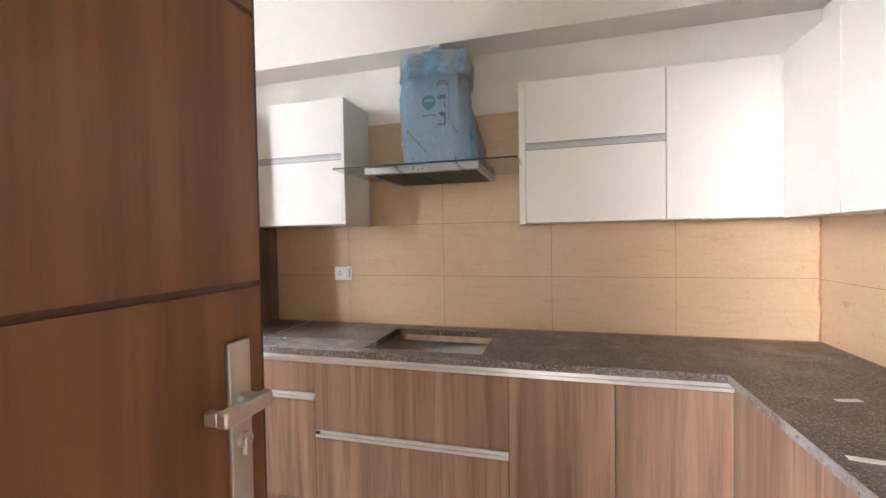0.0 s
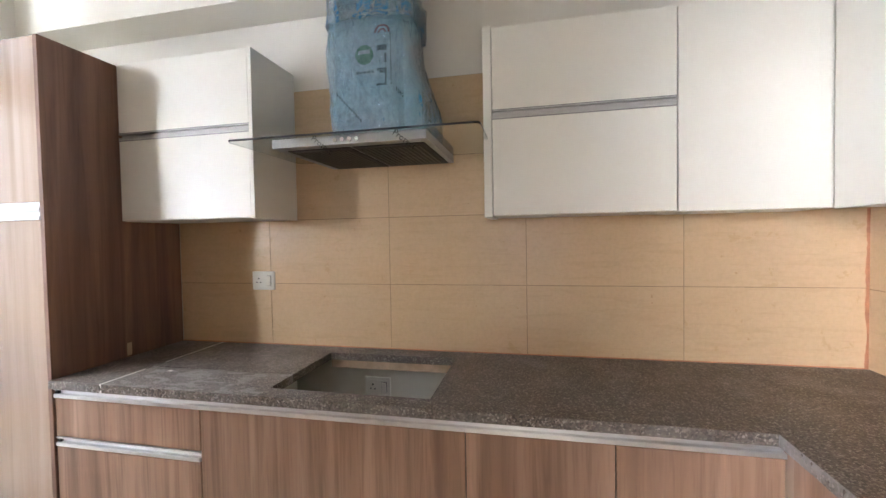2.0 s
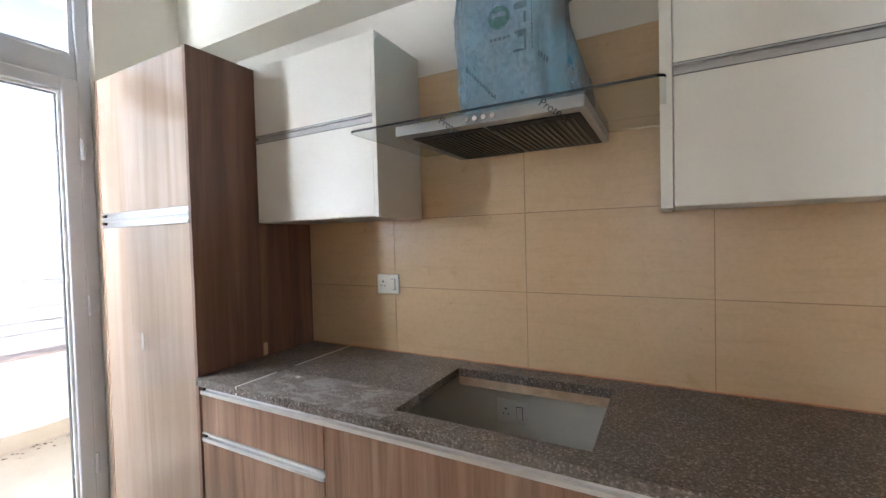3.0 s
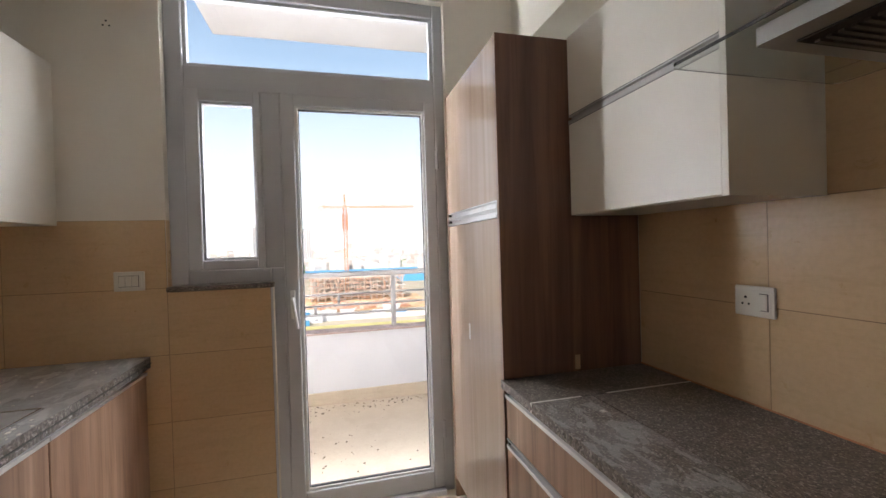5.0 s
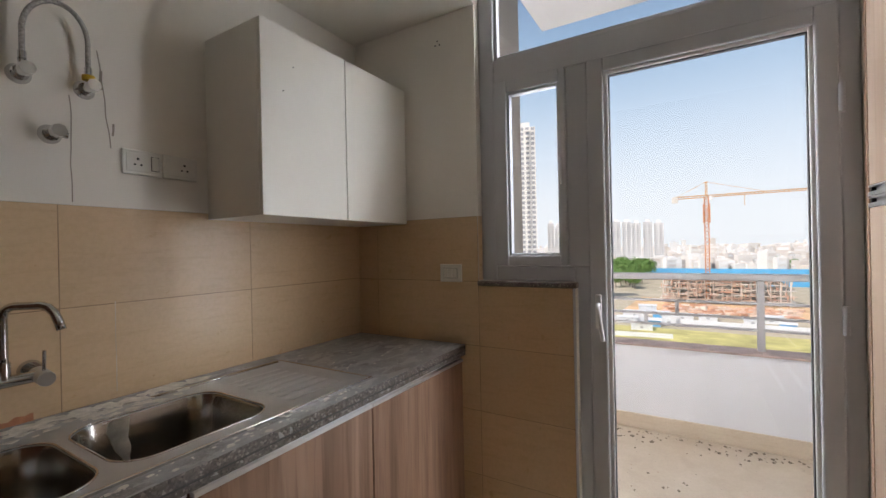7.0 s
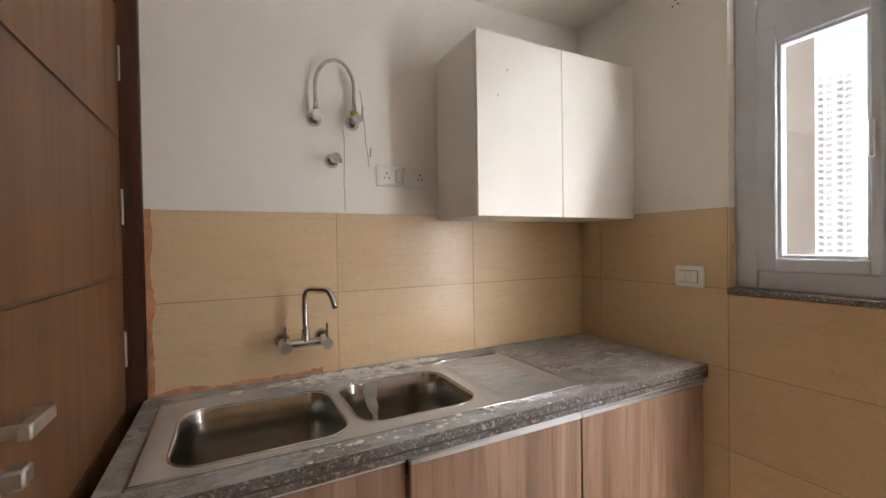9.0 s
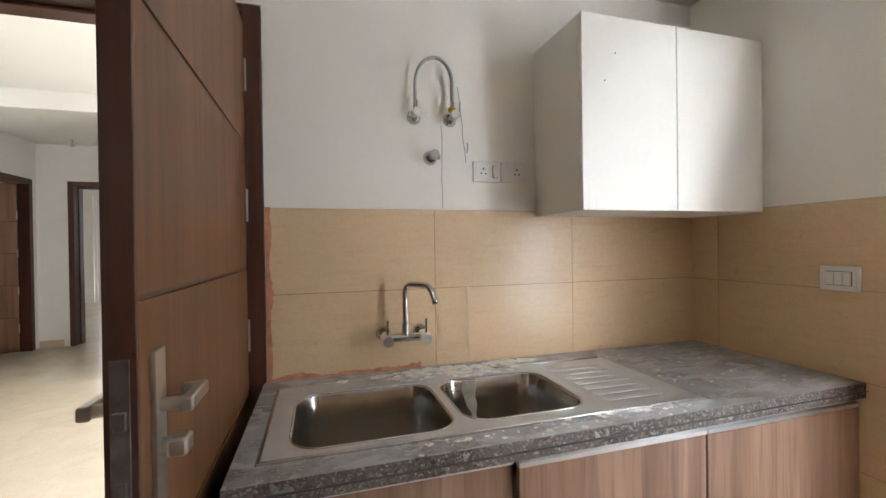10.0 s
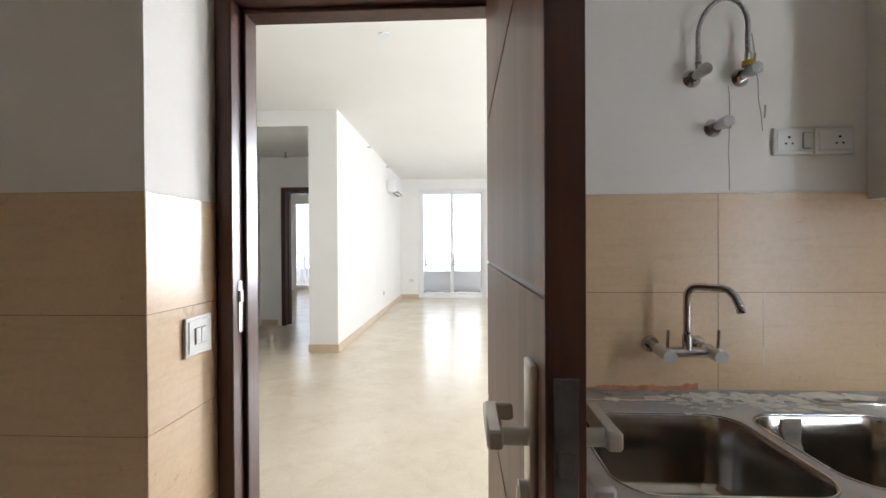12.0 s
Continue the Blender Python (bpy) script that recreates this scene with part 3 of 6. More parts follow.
# tall unit
TX0, TX1, TY, TZ = -3.392, -2.692, 2.306, 2.080
t = thing("tall_cabinet", (-3.04, 2.6, 0), "tall walnut laminate larder cabinet beside the balcony door", "cabinet")
# same laminate as elsewhere, its colour darkened for the shade on this side
part("side_panel", bx(TX1 - 0.018, TX1, TY, N - 0.002, 0, TZ, 0.001), laminate("walnut_laminate_shaded", (0.15, 0.078, 0.055), (0.205, 0.108, 0.075), (0.26, 0.145, 0.105)), t, "walnut laminate side panel with its shade in the colour")
part("side_panel", bx(TX0, TX0 + 0.018, TY, N - 0.002, 0, TZ, 0.001), M_LAM, t)
part("carcass", bx(TX0 + 0.018, TX1 - 0.018, TY + 0.03, N - 0.002, 0.1, TZ), M_CARC, t, "white board carcass")
part("plinth", bx(TX0 + 0.018, TX1 - 0.018, TY + 0.06, TY + 0.078, 0, 0.1), M_LAM, t)
# fronts in the paled laminate that carries the window's sheen
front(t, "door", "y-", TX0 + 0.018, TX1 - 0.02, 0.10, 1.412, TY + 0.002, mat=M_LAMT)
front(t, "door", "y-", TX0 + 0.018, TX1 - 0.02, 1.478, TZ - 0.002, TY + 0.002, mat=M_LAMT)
profile(t, "y-", TX0 + 0.018, TX1 - 0.02, 1.413, 1.444, TY + 0.002)
profile(t, "y-", TX0 + 0.018, TX1 - 0.02, 1.446, 1.477, TY + 0.002)
part("paint_mark", bx(-3.085, -3.068, TY + 0.0005, TY + 0.003, 0.89, 0.96, 0.0008), M_PLATE, t, "white scuff of paint")
part("paint_mark", bx(TX1 - 0.001, TX1 + 0.0008, 2.60, 2.622, 0.83, 0.885, 0.0008), M_SKIRT, t, "pale chip in the laminate")


# wall cabinets
def wall_cab(name, x0, x1, y0, y1, z0, z1, label, group):
    t = thing(name, ((x0 + x1) / 2, (y0 + y1) / 2, z0), label, "cabinet", group)
    part("carcass", bx(x0, x1, y0, y1, z0, z1, 0.001), M_UPPER, t)
    return t


UG = "off-white wall cabinets"
EU = -0.048
UL = wall_cab("wall_cabinet", -2.689, -2.036, 2.616, N - 0.002, 1.414, 2.083, "off-white wall cabinet with two lift-up flaps beside the hood", UG)
front(UL, "flap", "y-", -2.687, -2.053, 1.416, 1.757, 2.596, mat=M_UPPER)
front(UL, "flap", "y-", -2.687, -2.053, 1.790, 2.083, 2.596, mat=M_UPPER)
profile(UL, "y-", -2.687, -2.053, 1.758, 1.789, 2.598, "grey grip profile", M_GRIP)
# dark strips stand in for the shade in the gaps along the grip
part("lower_gap_shade", bx(-2.687, -2.053, 2.5965, 2.6, 1.7545, 1.758), M_GASKET, UL, "dark strip for the shaded gap under the grip")
part("upper_gap_shade", bx(-2.687, -2.053, 2.5965, 2.6, 1.7885, 1.7945), M_GASKET, UL, "dark strip for the shaded gap over the grip")
part("side_panel", bx(-2.052, -2.0345, 2.594, N - 0.002, 1.412, 2.085, 0.001), M_UPPER, UL)
UR = wall_cab("wall_cabinet", -1.095, -0.486, 2.673, N - 0.002, 1.397, 2.072, "off-white wall cabinet with two lift-up flaps and a grey grip", UG)
part("side_panel", bx(-1.128, -1.098, 2.650, N - 0.002, 1.393, 2.075, 0.001), M_UPPER, UR)
front(UR, "flap", "y-", -1.096, -0.488, 1.398, 1.745, 2.653, mat=M_UPPER)
front(UR, "flap", "y-", -1.096, -0.488, 1.778, 2.070, 2.653, mat=M_UPPER)
profile(UR, "y-", -1.096, -0.488, 1.746, 1.777, 2.655, "grey grip profile", M_GRIP)
# shade of this grip's gaps, also put in as dark strips
part("lower_gap_shade", bx(-1.096, -0.488, 2.6535, 2.657, 1.7425, 1.746), M_GASKET, UR, "dark strip for the shaded gap under the grip")
part("upper_gap_shade", bx(-1.096, -0.488, 2.6535, 2.657, 1.7765, 1.7825), M_GASKET, UR, "dark strip for the shaded gap over the grip")
UC = wall_cab("wall_cabinet", -0.485, EU + 0.02, 2.673, N - 0.002, 1.395, 2.070, "off-white corner wall cabinet with one plain door", UG)
front(UC, "door", "y-", -0.484, -0.084, 1.395, 2.068, 2.653, mat=M_UPPER)
front(UC, "filler", "y-", -0.082, EU - 0.002, 1.395, 2.068, 2.660, mat=M_UPPER)
part("front_gap", bx(-0.0843, -0.0817, 2.661, 2.669, 1.396, 2.067), M_SLOT, UC, "dark gap beside the door")
for k, (y0, y1) in enumerate(((2.29, 2.66), (1.76, 2.29), (1.25, 1.76))):
    t = wall_cab("wall_cabinet", EU + 0.022, E - 0.002, y0, y1, 1.393, 2.070, "off-white wall cabinet of the side run", UG)
    front(t, "door", "x-", y0 + G, y1 - (0.05 if k == 0 else G), 1.391, 2.070, EU, mat=M_UPPER)
    part("front_gap", bx(EU + 0.008, EU + 0.017, y0 - 0.0013, y0 + 0.0013, 1.392, 2.069), M_SLOT, t, "dark gap between the doors")
    if k == 0:
        front(t, "filler", "x-", y1 - 0.048, y1 - 0.002, 1.391, 2.070, EU + 0.004, mat=M_UPPER)
US = wall_cab("wall_cabinet", W + 0.002, -2.562, S + 0.002, 0.578, 1.447, 2.130, "off-white two-door wall cabinet beside the sink", UG)
front(US, "door", "y+", W + 0.002, -2.972, 1.447, 2.130, 0.597, mat=M_UPPER)
front(US, "door", "y+", -2.969, -2.562, 1.447, 2.130, 0.597, mat=M_UPPER)
part("front_gap", bx(-2.9718, -2.9692, 0.582, 0.589, 1.448, 2.129), M_SLOT, US, "dark gap between the doors")
for x, z in ((-2.70, 2.0), (-2.655, 1.90)):
    part("screw_hole", smooth(rod((x, 0.596, z), (x, 0.5978, z), 0.0026, n=10)), M_BLACK, US, "small dark drill hole")

# ---- worktops ----


# hob-side worktop: an L round the cutout, 30 mm thick
HX0, HX1, HY0, HY1 = -1.83, -1.272, 2.366, 2.80
T0, T1 = NC - 0.031, NC
top = thing("worktop", (-1.2, 2.6, T0), "speckled brown granite worktop with a hob cutout", "worktop")
JY = 2.508                                     # a sawn joint left of the cutout
for b in ((-2.45, HX0, NF + 0.004, JY - 0.002), (-2.45, HX0, JY + 0.002, N), (HX1, E, NF + 0.004, N), (HX0, HX1, NF + 0.004, HY0), (HX0, HX1, HY1, N), (EF + 0.004, E, 1.25, NF + 0.004)):
    part("slab", bx(*b, T0, T1), M_GRANP if b[1] == HX0 and b[3] < JY else M_GRAN, top)
part("sawn_joint", bx(-2.45, HX0, JY - 0.002, JY + 0.002, T0, T1 - 0.002), M_SLOT, top, "dark sawn joint in the slab")
bm = bx(-2.690, -2.458, NF + 0.004, N, T0, T1 - 0.001)
part("slab_end", bm, M_GRAN, top, "narrow infill strip of granite")
for y0, y1 in ((NF + 0.002, 2.47), (2.565, N)):
    part("joint_filler", bx(-2.458, -2.45, y0, y1, T0, T1 + 0.0005), M_PLATE, top, "pale filler in the slab joint")
part("joint_gap", bx(-2.458, -2.45, 2.47, 2.565, T0, T1 - 0.002), M_SLOT, top, "dark gap where the filler is missing")
single("plaster_chip", bx(-2.335, -2.318, 2.452, 2.466, T1, T1 + 0.004, 0.0015), M_PLATE, "small white crumb on the hob worktop", "debris")


def rough_strip(a, b, z0, z1, thick, normal, n=90):
    """A snapped stone edge between a and b (plan), facing normal."""
    bm = bmesh.new()
    a, b, nn = Vector((*a, 0)), Vector((*b, 0)), Vector((*normal, 0))
    rows = []
    for j in range(5):
        z = z0 + (z1 - z0) * j / 4
        row = []
        for i in range(n + 1):
            p = a + (b - a) * i / n + Vector((0, 0, z))
            k = 1.0 if 0 < j < 4 else 0.5
            p += nn * (thick * (0.55 + 0.9 * k * noise.noise(p * 60.0)))
            row.append(bm.verts.new(p))
        rows.append(row)
    for r, s in zip(rows, rows[1:]):
        for i in range(n):
            bm.faces.new((r[i], r[i + 1], s[i + 1], s[i]))
    back = [[bm.verts.new(a + (b - a) * e + Vector((0, 0, z)) - nn * 0.002) for e in (0, 1)] for z in (z0, z1)]
    bm.faces.new((*rows[-1], back[1][1], back[1][0]))
    bm.faces.new((*rows[0], back[0][1], back[0][0]))
    return bm


part("front_edge", rough_strip((-2.69, NF + 0.005), (EF + 0.004, NF + 0.005), T0, T1 - 0.0005, 0.004, (0, -1), 160), M_GRANEDGE, top, "rough speckled granite edge")
part("front_edge", rough_strip((EF + 0.005, NF + 0.004), (EF + 0.005, 1.25), T0, T1 - 0.0005, 0.004, (-1, 0), 120), M_EDGED, top, "rough grey dusty granite edge")

# sink-side worktop
SX1 = -1.500
T2 = SC - 0.048
KX0, KX1, KY0, KY1 = -2.775, -1.570, 0.385, 0.852   # sink cutout
SKEW = 0.020                                   # the front edge runs back towards the window


def skewed(bm):
    for v in bm.verts:
        if v.co.y > SF - 0.02:
            v.co.y -= SKEW * (SX1 - v.co.x) / (SX1 - W)
    return bm


tops = thing("worktop", (-2.4, 0.6, T2), "dusty speckled granite worktop round the sink", "worktop")
for b in ((W, KX0, S, SF - 0.004), (KX1, SX1, S, SF - 0.004), (KX0, KX1, S, KY0), (KX0, KX1, KY1, SF - 0.004)):
    part("slab", skewed(bx(*b, T2, SC)), M_GRAND, tops)
part("front_edge", rough_strip((W, SF - 0.005 - SKEW), (SX1, SF - 0.005), T2, SC - 0.0005, 0.005, (0, 1), 160), M_GRANEDGE, tops, "rough speckled granite edge")

part("edge_joint", skewed(bx(W, SX1, SF - 0.003, SF + 0.0035, SC - 0.0275, SC - 0.0255)), M_SLOT, tops, "dark seam where a strip is glued under the slab")

# sink base units
SB = 0.905
for x0, x1, f in ((-2.148, -1.515, SB - 0.022), (-2.745, -2.152, SB), (W + 0.004, -2.749, SB)):
    t = thing("base_cabinet", ((x0 + x1) / 2, 0.6, 0), "walnut laminate sink base cabinet with aluminium profile", "cabinet", "base cabinets under the sink")
    bm = bx(x0 + 0.001, x0 + 0.018, S + 0.01, f - 0.02, 0.1, 0.60)
    bx(x1 - 0.018, x1 - 0.001, S + 0.01, f - 0.02, 0.1, 0.60, bm=bm)
    bx(x0 + 0.018, x1 - 0.018, S + 0.01, f - 0.02, 0.1, 0.118, bm=bm)
    part("carcass", bm, M_CARC, t, "white board carcass")
    part("plinth", bx(x0, x1, f - 0.068, f - 0.05, 0, 0.1), M_LAM, t)
    front(t, "door", "y+", x0 + G, x1 - G, 0.10, 0.778, f)
    profile(t, "y+", x0, x1, 0.780, 0.812, f)
single("end_panel", bx(-1.514, -1.502, S + 0.002, SB - 0.02, 0.0, T2, 0.001), M_LAM, "walnut laminate end panel under the sink worktop", "panel")
# ---- things on the hob side ----
def loft(rings, close=True, cap=(False, False)):
    bm = bmesh.new()
    vs = [[bm.verts.new(p) for p in r] for r in rings]
    n = len(vs[0])
    for a, b in zip(vs, vs[1:]):
        for k in range(n if close else n - 1):
            bm.faces.new((a[k], a[(k + 1) % n], b[(k + 1) % n], b[k]))
    if cap[0]:
        bm.faces.new(vs[0][::-1])
    if cap[1]:
        bm.faces.new(vs[-1])
    return bm


def rrect(x0, x1, y0, y1, r, z, k=6):
    """A rounded rectangle in plan, as points."""
    out = []
    for cx, cy, a in ((x1 - r, y1 - r, 0), (x0 + r, y1 - r, 90), (x0 + r, y0 + r, 180), (x1 - r, y0 + r, 270)):
        for i in range(k + 1):
            t = radians(a + 90 * i / k)
            out.append(Vector((cx + r * math.cos(t), cy + r * math.sin(t), z)))
    return out


# cooker hood
hood = thing("cooker_hood", (-1.56, 2.70, 1.62), "steel cooker hood with a flat glass visor and a wrapped flue", "cooker hood")
rings = [rrect(-1.840, -1.285, 2.43, 2.895, 0.006, z) for z in (1.670, 1.640)]
part("body", loft(rings, cap=(True, True)), plain("hood_steel", (0.40, 0.40, 0.40), 0.38, 0.9, var=0.06, scale=14), hood, "brushed steel hood body")
M_FILTER = plain("dark_filter_mesh", (0.012, 0.010, 0.009), 0.5, 0.4, var=0.2, scale=40)
M_SLAT = plain("filter_slat", (0.115, 0.10, 0.085), 0.5, 0.6, var=0.15)
for x0, x1 in ((-1.805, -1.570), (-1.560, -1.305)):
    f = part("filter_tray", bx(x0, x1, 2.475, 2.875, 1.6365, 1.6398), M_FILTER, hood, "dark grease filter")
    for i in range(13):
        x = x0 + 0.010 + i * (x1 - x0 - 0.02) / 13
        part("slat", bx(x, x + 0.008, 2.50, 2.85, 1.6325, 1.6365), M_SLAT, f)
hoodglass = part("glass_visor", loft([rrect(-2.01, -1.112, 2.415, 2.893, 0.02, z) for z in (1.672, 1.679)], cap=(True, True)), M_HOODGL, hood, "clear tempered glass visor")
hoodglass.visible_shadow = False
part("visor_edge", bx(-1.99, -1.13, 2.4135, 2.4155, 1.673, 1.678), M_GASKET, hood, "dark polished front edge of the glass")
for i in range(4):
    x = -1.60 + i * 0.026
    part("push_button", smooth(rod((x, 2.424, 1.654), (x, 2.431, 1.654), 0.007)), M_CHROME, hood, "chrome push button")
part("flue", bx(-1.70, -1.42, 2.64, 2.895, 1.68, 2.20, 0.004), plain("pale_steel_flue", (0.72, 0.76, 0.80), 0.4, 0.2, var=0.06), hood, "pale steel flue under plastic film")
part("flue_collar", smooth(rod((-1.56, 2.78, 2.20), (-1.56, 2.78, 2.334), 0.075, n=28)), M_ALU, hood, "silver duct collar")
tape = bx(-1.60, -1.545, 2.60, 2.66, 2.262, 2.275, 0.004)
bx(-1.55, -1.50, 2.60, 2.68, 2.27, 2.288, 0.004, bm=tape)
part("crumpled_foil", tape, M_ALU, hood, "crumpled silver foil on the wrapping")


def film(name, col, alpha, rough, scale=9.0):
    """Thin crinkled plastic film."""
    m, nt, b = material(name)
    v = coords(nt, (1.0, 1.0, 0.45))
    n = noise_tex(nt, v, scale, 3, 0.5, 1.6)
    n2 = noise_tex(nt, v, scale * 2.6, 2, 0.5, 2.5)
    c = ramp(nt, n, [(0.3, tuple(x * 0.72 for x in col)), (0.7, tuple(min(1, x * 1.25) for x in col))])
    nt.links.new(c, b.inputs["Base Color"])
    b.inputs["Roughness"].default_value, b.inputs["Alpha"].default_value = rough, alpha
    b.inputs["Coat Weight"].default_value, b.inputs["Coat Roughness"].default_value = 1.0, 0.05
    s = nt.nodes.new("ShaderNodeMath")
    s.operation = "ADD"
    nt.links.new(n, s.inputs[0])
    nt.links.new(n2, s.inputs[1])
    vo = node(nt, "ShaderNodeTexVoronoi", Scale=15.0)
    wob = mixc(nt, 0.12, v, node(nt, "ShaderNodeTexNoise", Scale=6.0).outputs["Color"])
    nt.links.new(wob, vo.inputs["Vector"])
    s2 = nt.nodes.new("ShaderNodeMath")
    s2.operation = "ADD"
    nt.links.new(s.outputs[0], s2.inputs[0])
    nt.links.new(vo.outputs["Distance"], s2.inputs[1])
    bump(nt, b, s2.outputs[0], 1.0, 0.022)
    crease = b.inputs["Normal"].links[0].from_socket
    nt.links.new(crease, b.inputs["Coat Normal"])
    gloss = node(nt, "ShaderNodeBsdfGlossy", Roughness=0.07)
    sheen = node(nt, "ShaderNodeFresnel", IOR=2.1)
    for n_in in (gloss.inputs["Normal"], sheen.inputs["Normal"]):
        nt.links.new(crease, n_in)
    mx = nt.nodes.new("ShaderNodeMixShader")
    nt.links.new(sheen.outputs[0], mx.inputs[0])
    nt.links.new(b.outputs[0], mx.inputs[1])
    nt.links.new(gloss.outputs[0], mx.inputs[2])
    nt.links.new(mx.outputs[0], nt.nodes["Material Output"].inputs["Surface"])
    return m


def bag_rings(z0, z1, n, swell, grow=0.0):
    rings = []
    for i in range(n + 1):
        z = z0 + (z1 - z0) * i / n
        u = (z - 1.682) / 0.58
        w = 1 - u
        x0 = -1.722 - 0.016 * math.sin(u * 4.2) - grow
        x1 = -1.402 + 0.085 * max(w, 0.0) ** 1.3 + 0.014 * math.sin(u * 8) + grow
        y0 = 2.618 + 0.01 * math.sin(u * 7) - grow
        ring = rrect(x0, x1, y0, 2.893, 0.035, z, 8)
        out = []
        cx, cy = (x0 + x1) / 2, (y0 + 2.893) / 2
        for p in subdivide(ring, 220):
            d = Vector((p.x - cx, p.y - cy, 0)).normalized()
            k = noise.noise(Vector((p.x * 9, p.y * 9, p.z * 3.2))) + 0.5 * noise.noise(Vector((p.x * 24, p.y * 24, p.z * 8)))
            ridge = 0.5 - abs(noise.noise(Vector((p.x * 13 + p.z * 4, p.y * 13, p.z * 3.4 - p.x * 3))))
            fold = 0.5 - abs(noise.noise(Vector((p.x * 21 - p.z * 9, p.y * 21, p.z * 6 + p.x * 5))))
            q = p + d * (swell * k + 0.016 * ridge ** 3 * 4 + 0.008 * fold ** 3 * 4 - 0.006)
            q.y = min(q.y, 2.8955)
            out.append(q)
        rings.append(out)
    return rings


def subdivide(ring, n):
    """n points at even steps round a closed ring."""
    seg = [(ring[(i + 1) % len(ring)] - ring[i]).length for i in range(len(ring))]
    total, out, i, acc = sum(seg), [], 0, 0.0
    for k in range(n):
        d = total * k / n
        while i < len(seg) - 1 and acc + seg[i] < d:
            acc += seg[i]
            i += 1
        t = (d - acc) / max(seg[i], 1e-9)
        out.append(ring[i].lerp(ring[(i + 1) % len(ring)], min(max(t, 0), 1)))
    return out


bag = single("plastic_bag", smooth(loft(bag_rings(1.682, 2.262, 120, 0.012), cap=(False, True)), 80), film("blue_plastic_film", (0.15, 0.48, 0.72), 0.46, 0.10), "crinkled translucent blue plastic bag wrapped round the hood flue", "plastic bag")
part("doubled_band", smooth(loft(bag_rings(2.135, 2.264, 28, 0.012, 0.011)), 80), film("blue_plastic_film_doubled", (0.16, 0.50, 0.80), 0.50, 0.16), bag, "bluer doubled top of the bag")
# prints on the flue
FY = 2.6375
M_GREEN = plain("green_print", (0.03, 0.30, 0.10), 0.5, var=0.05)
M_RED = plain("red_print", (0.50, 0.03, 0.05), 0.5, var=0.05)
M_GREY = plain("grey_print", (0.05, 0.07, 0.09), 0.5, var=0.05)
stk = single("round_sticker", smooth(rod((-1.575, FY - 0.002, 2.02), (-1.575, FY + 0.002, 2.02), 0.036, n=30)), M_GREEN, "round green sticker on the hood flue", "sticker")
part("caption", bx(-1.598, -1.552, FY - 0.004, FY - 0.002, 2.022, 2.036), M_PLATE, stk, "pale printed bars")
lab = thing("print_label", (-1.50, FY, 1.85), "dark and red printed mark on the hood flue", "label")
bm = bmesh.new()
for r0, r1 in ((0.010, 0.016), (0.024, 0.031)):
    for i in range(18):
        a0, a1 = radians(10 * i - 0), radians(10 * i + 10)
        vs = [bm.verts.new((-1.502 - r * math.cos(a), FY - 0.0012, 2.095 + r * math.sin(a))) for r, a in ((r0, a0), (r1, a0), (r1, a1), (r0, a1))]
        bm.faces.new(vs)
part("red_arcs", bm, M_RED, lab, "red printed arcs")
bm = bmesh.new()
for z0, z1, x0, x1 in ((2.03, 2.05, -1.525, -1.485), (1.985, 2.018, -1.495, -1.487), (1.955, 1.965, -1.525, -1.487), (1.90, 1.945, -1.495, -1.487), (1.90, 1.908, -1.53, -1.487), (1.945, 1.955, -1.515, -1.487)):
    bx(x0, x1, FY - 0.0014, FY - 0.0004, z0, z1, bm=bm)
part("grey_bars", bm, M_GREY, lab, "dark grey printed bars")
bm = bmesh.new()
for i in range(14):
    bx(-1.472, -1.467, FY - 0.0014, FY - 0.0004, 1.90 + i * 0.014, 1.908 + i * 0.014, bm=bm)
part("small_print", bm, M_GREY, lab, "small dark print")
fl = thing("film_print", (-1.64, FY, 1.80), "dark slanting print on the wrapping of the flue", "lettering")
for i in range(11):
    part("print_bar", bx(-1.692 + i * 0.0095, -1.686 + i * 0.0095, FY - 0.0014, FY - 0.0004, 1.872 - i * 0.0105, 1.886 - i * 0.0105), M_GREY, fl)
for i in range(4):
    part("print_bar", bx(-1.452 + i * 0.008, -1.447 + i * 0.008, FY - 0.0014, FY - 0.0004, 1.872 - i * 0.008, 1.890 - i * 0.008), M_GREY, fl)
pl = single("name_label", bx(-1.615, -1.53, FY - 0.0016, FY - 0.0002, 1.945, 1.962), M_PLATE, "small white label strip on the hood flue", "label")
for i in range(5):
    part("print_bar", bx(-1.608 + i * 0.015, -1.598 + i * 0.015, FY - 0.0024, FY - 0.0016, 1.949, 1.958), M_GREY, pl)


def words(text, m, size, mat, name, label):
    cu = bpy.data.curves.new(name, "FONT")
    cu.body, cu.size, cu.extrude = text, size, 0.0002
    cu.materials.append(mat)
    ob = new(name, cu)
    ob.matrix_world = m
    return tagged(ob, label, "lettering")


words("Protect", pose(-1.690, 2.4285, 1.662, 90, 38, 0), 0.030, M_BLACK, "film_lettering", "black word printed on the protective film of the hood")
words("Protect", pose(-1.400, 2.4285, 1.662, 90, 38, 0), 0.030, M_BLACK, "film_lettering", "black word printed on the protective film of the hood")


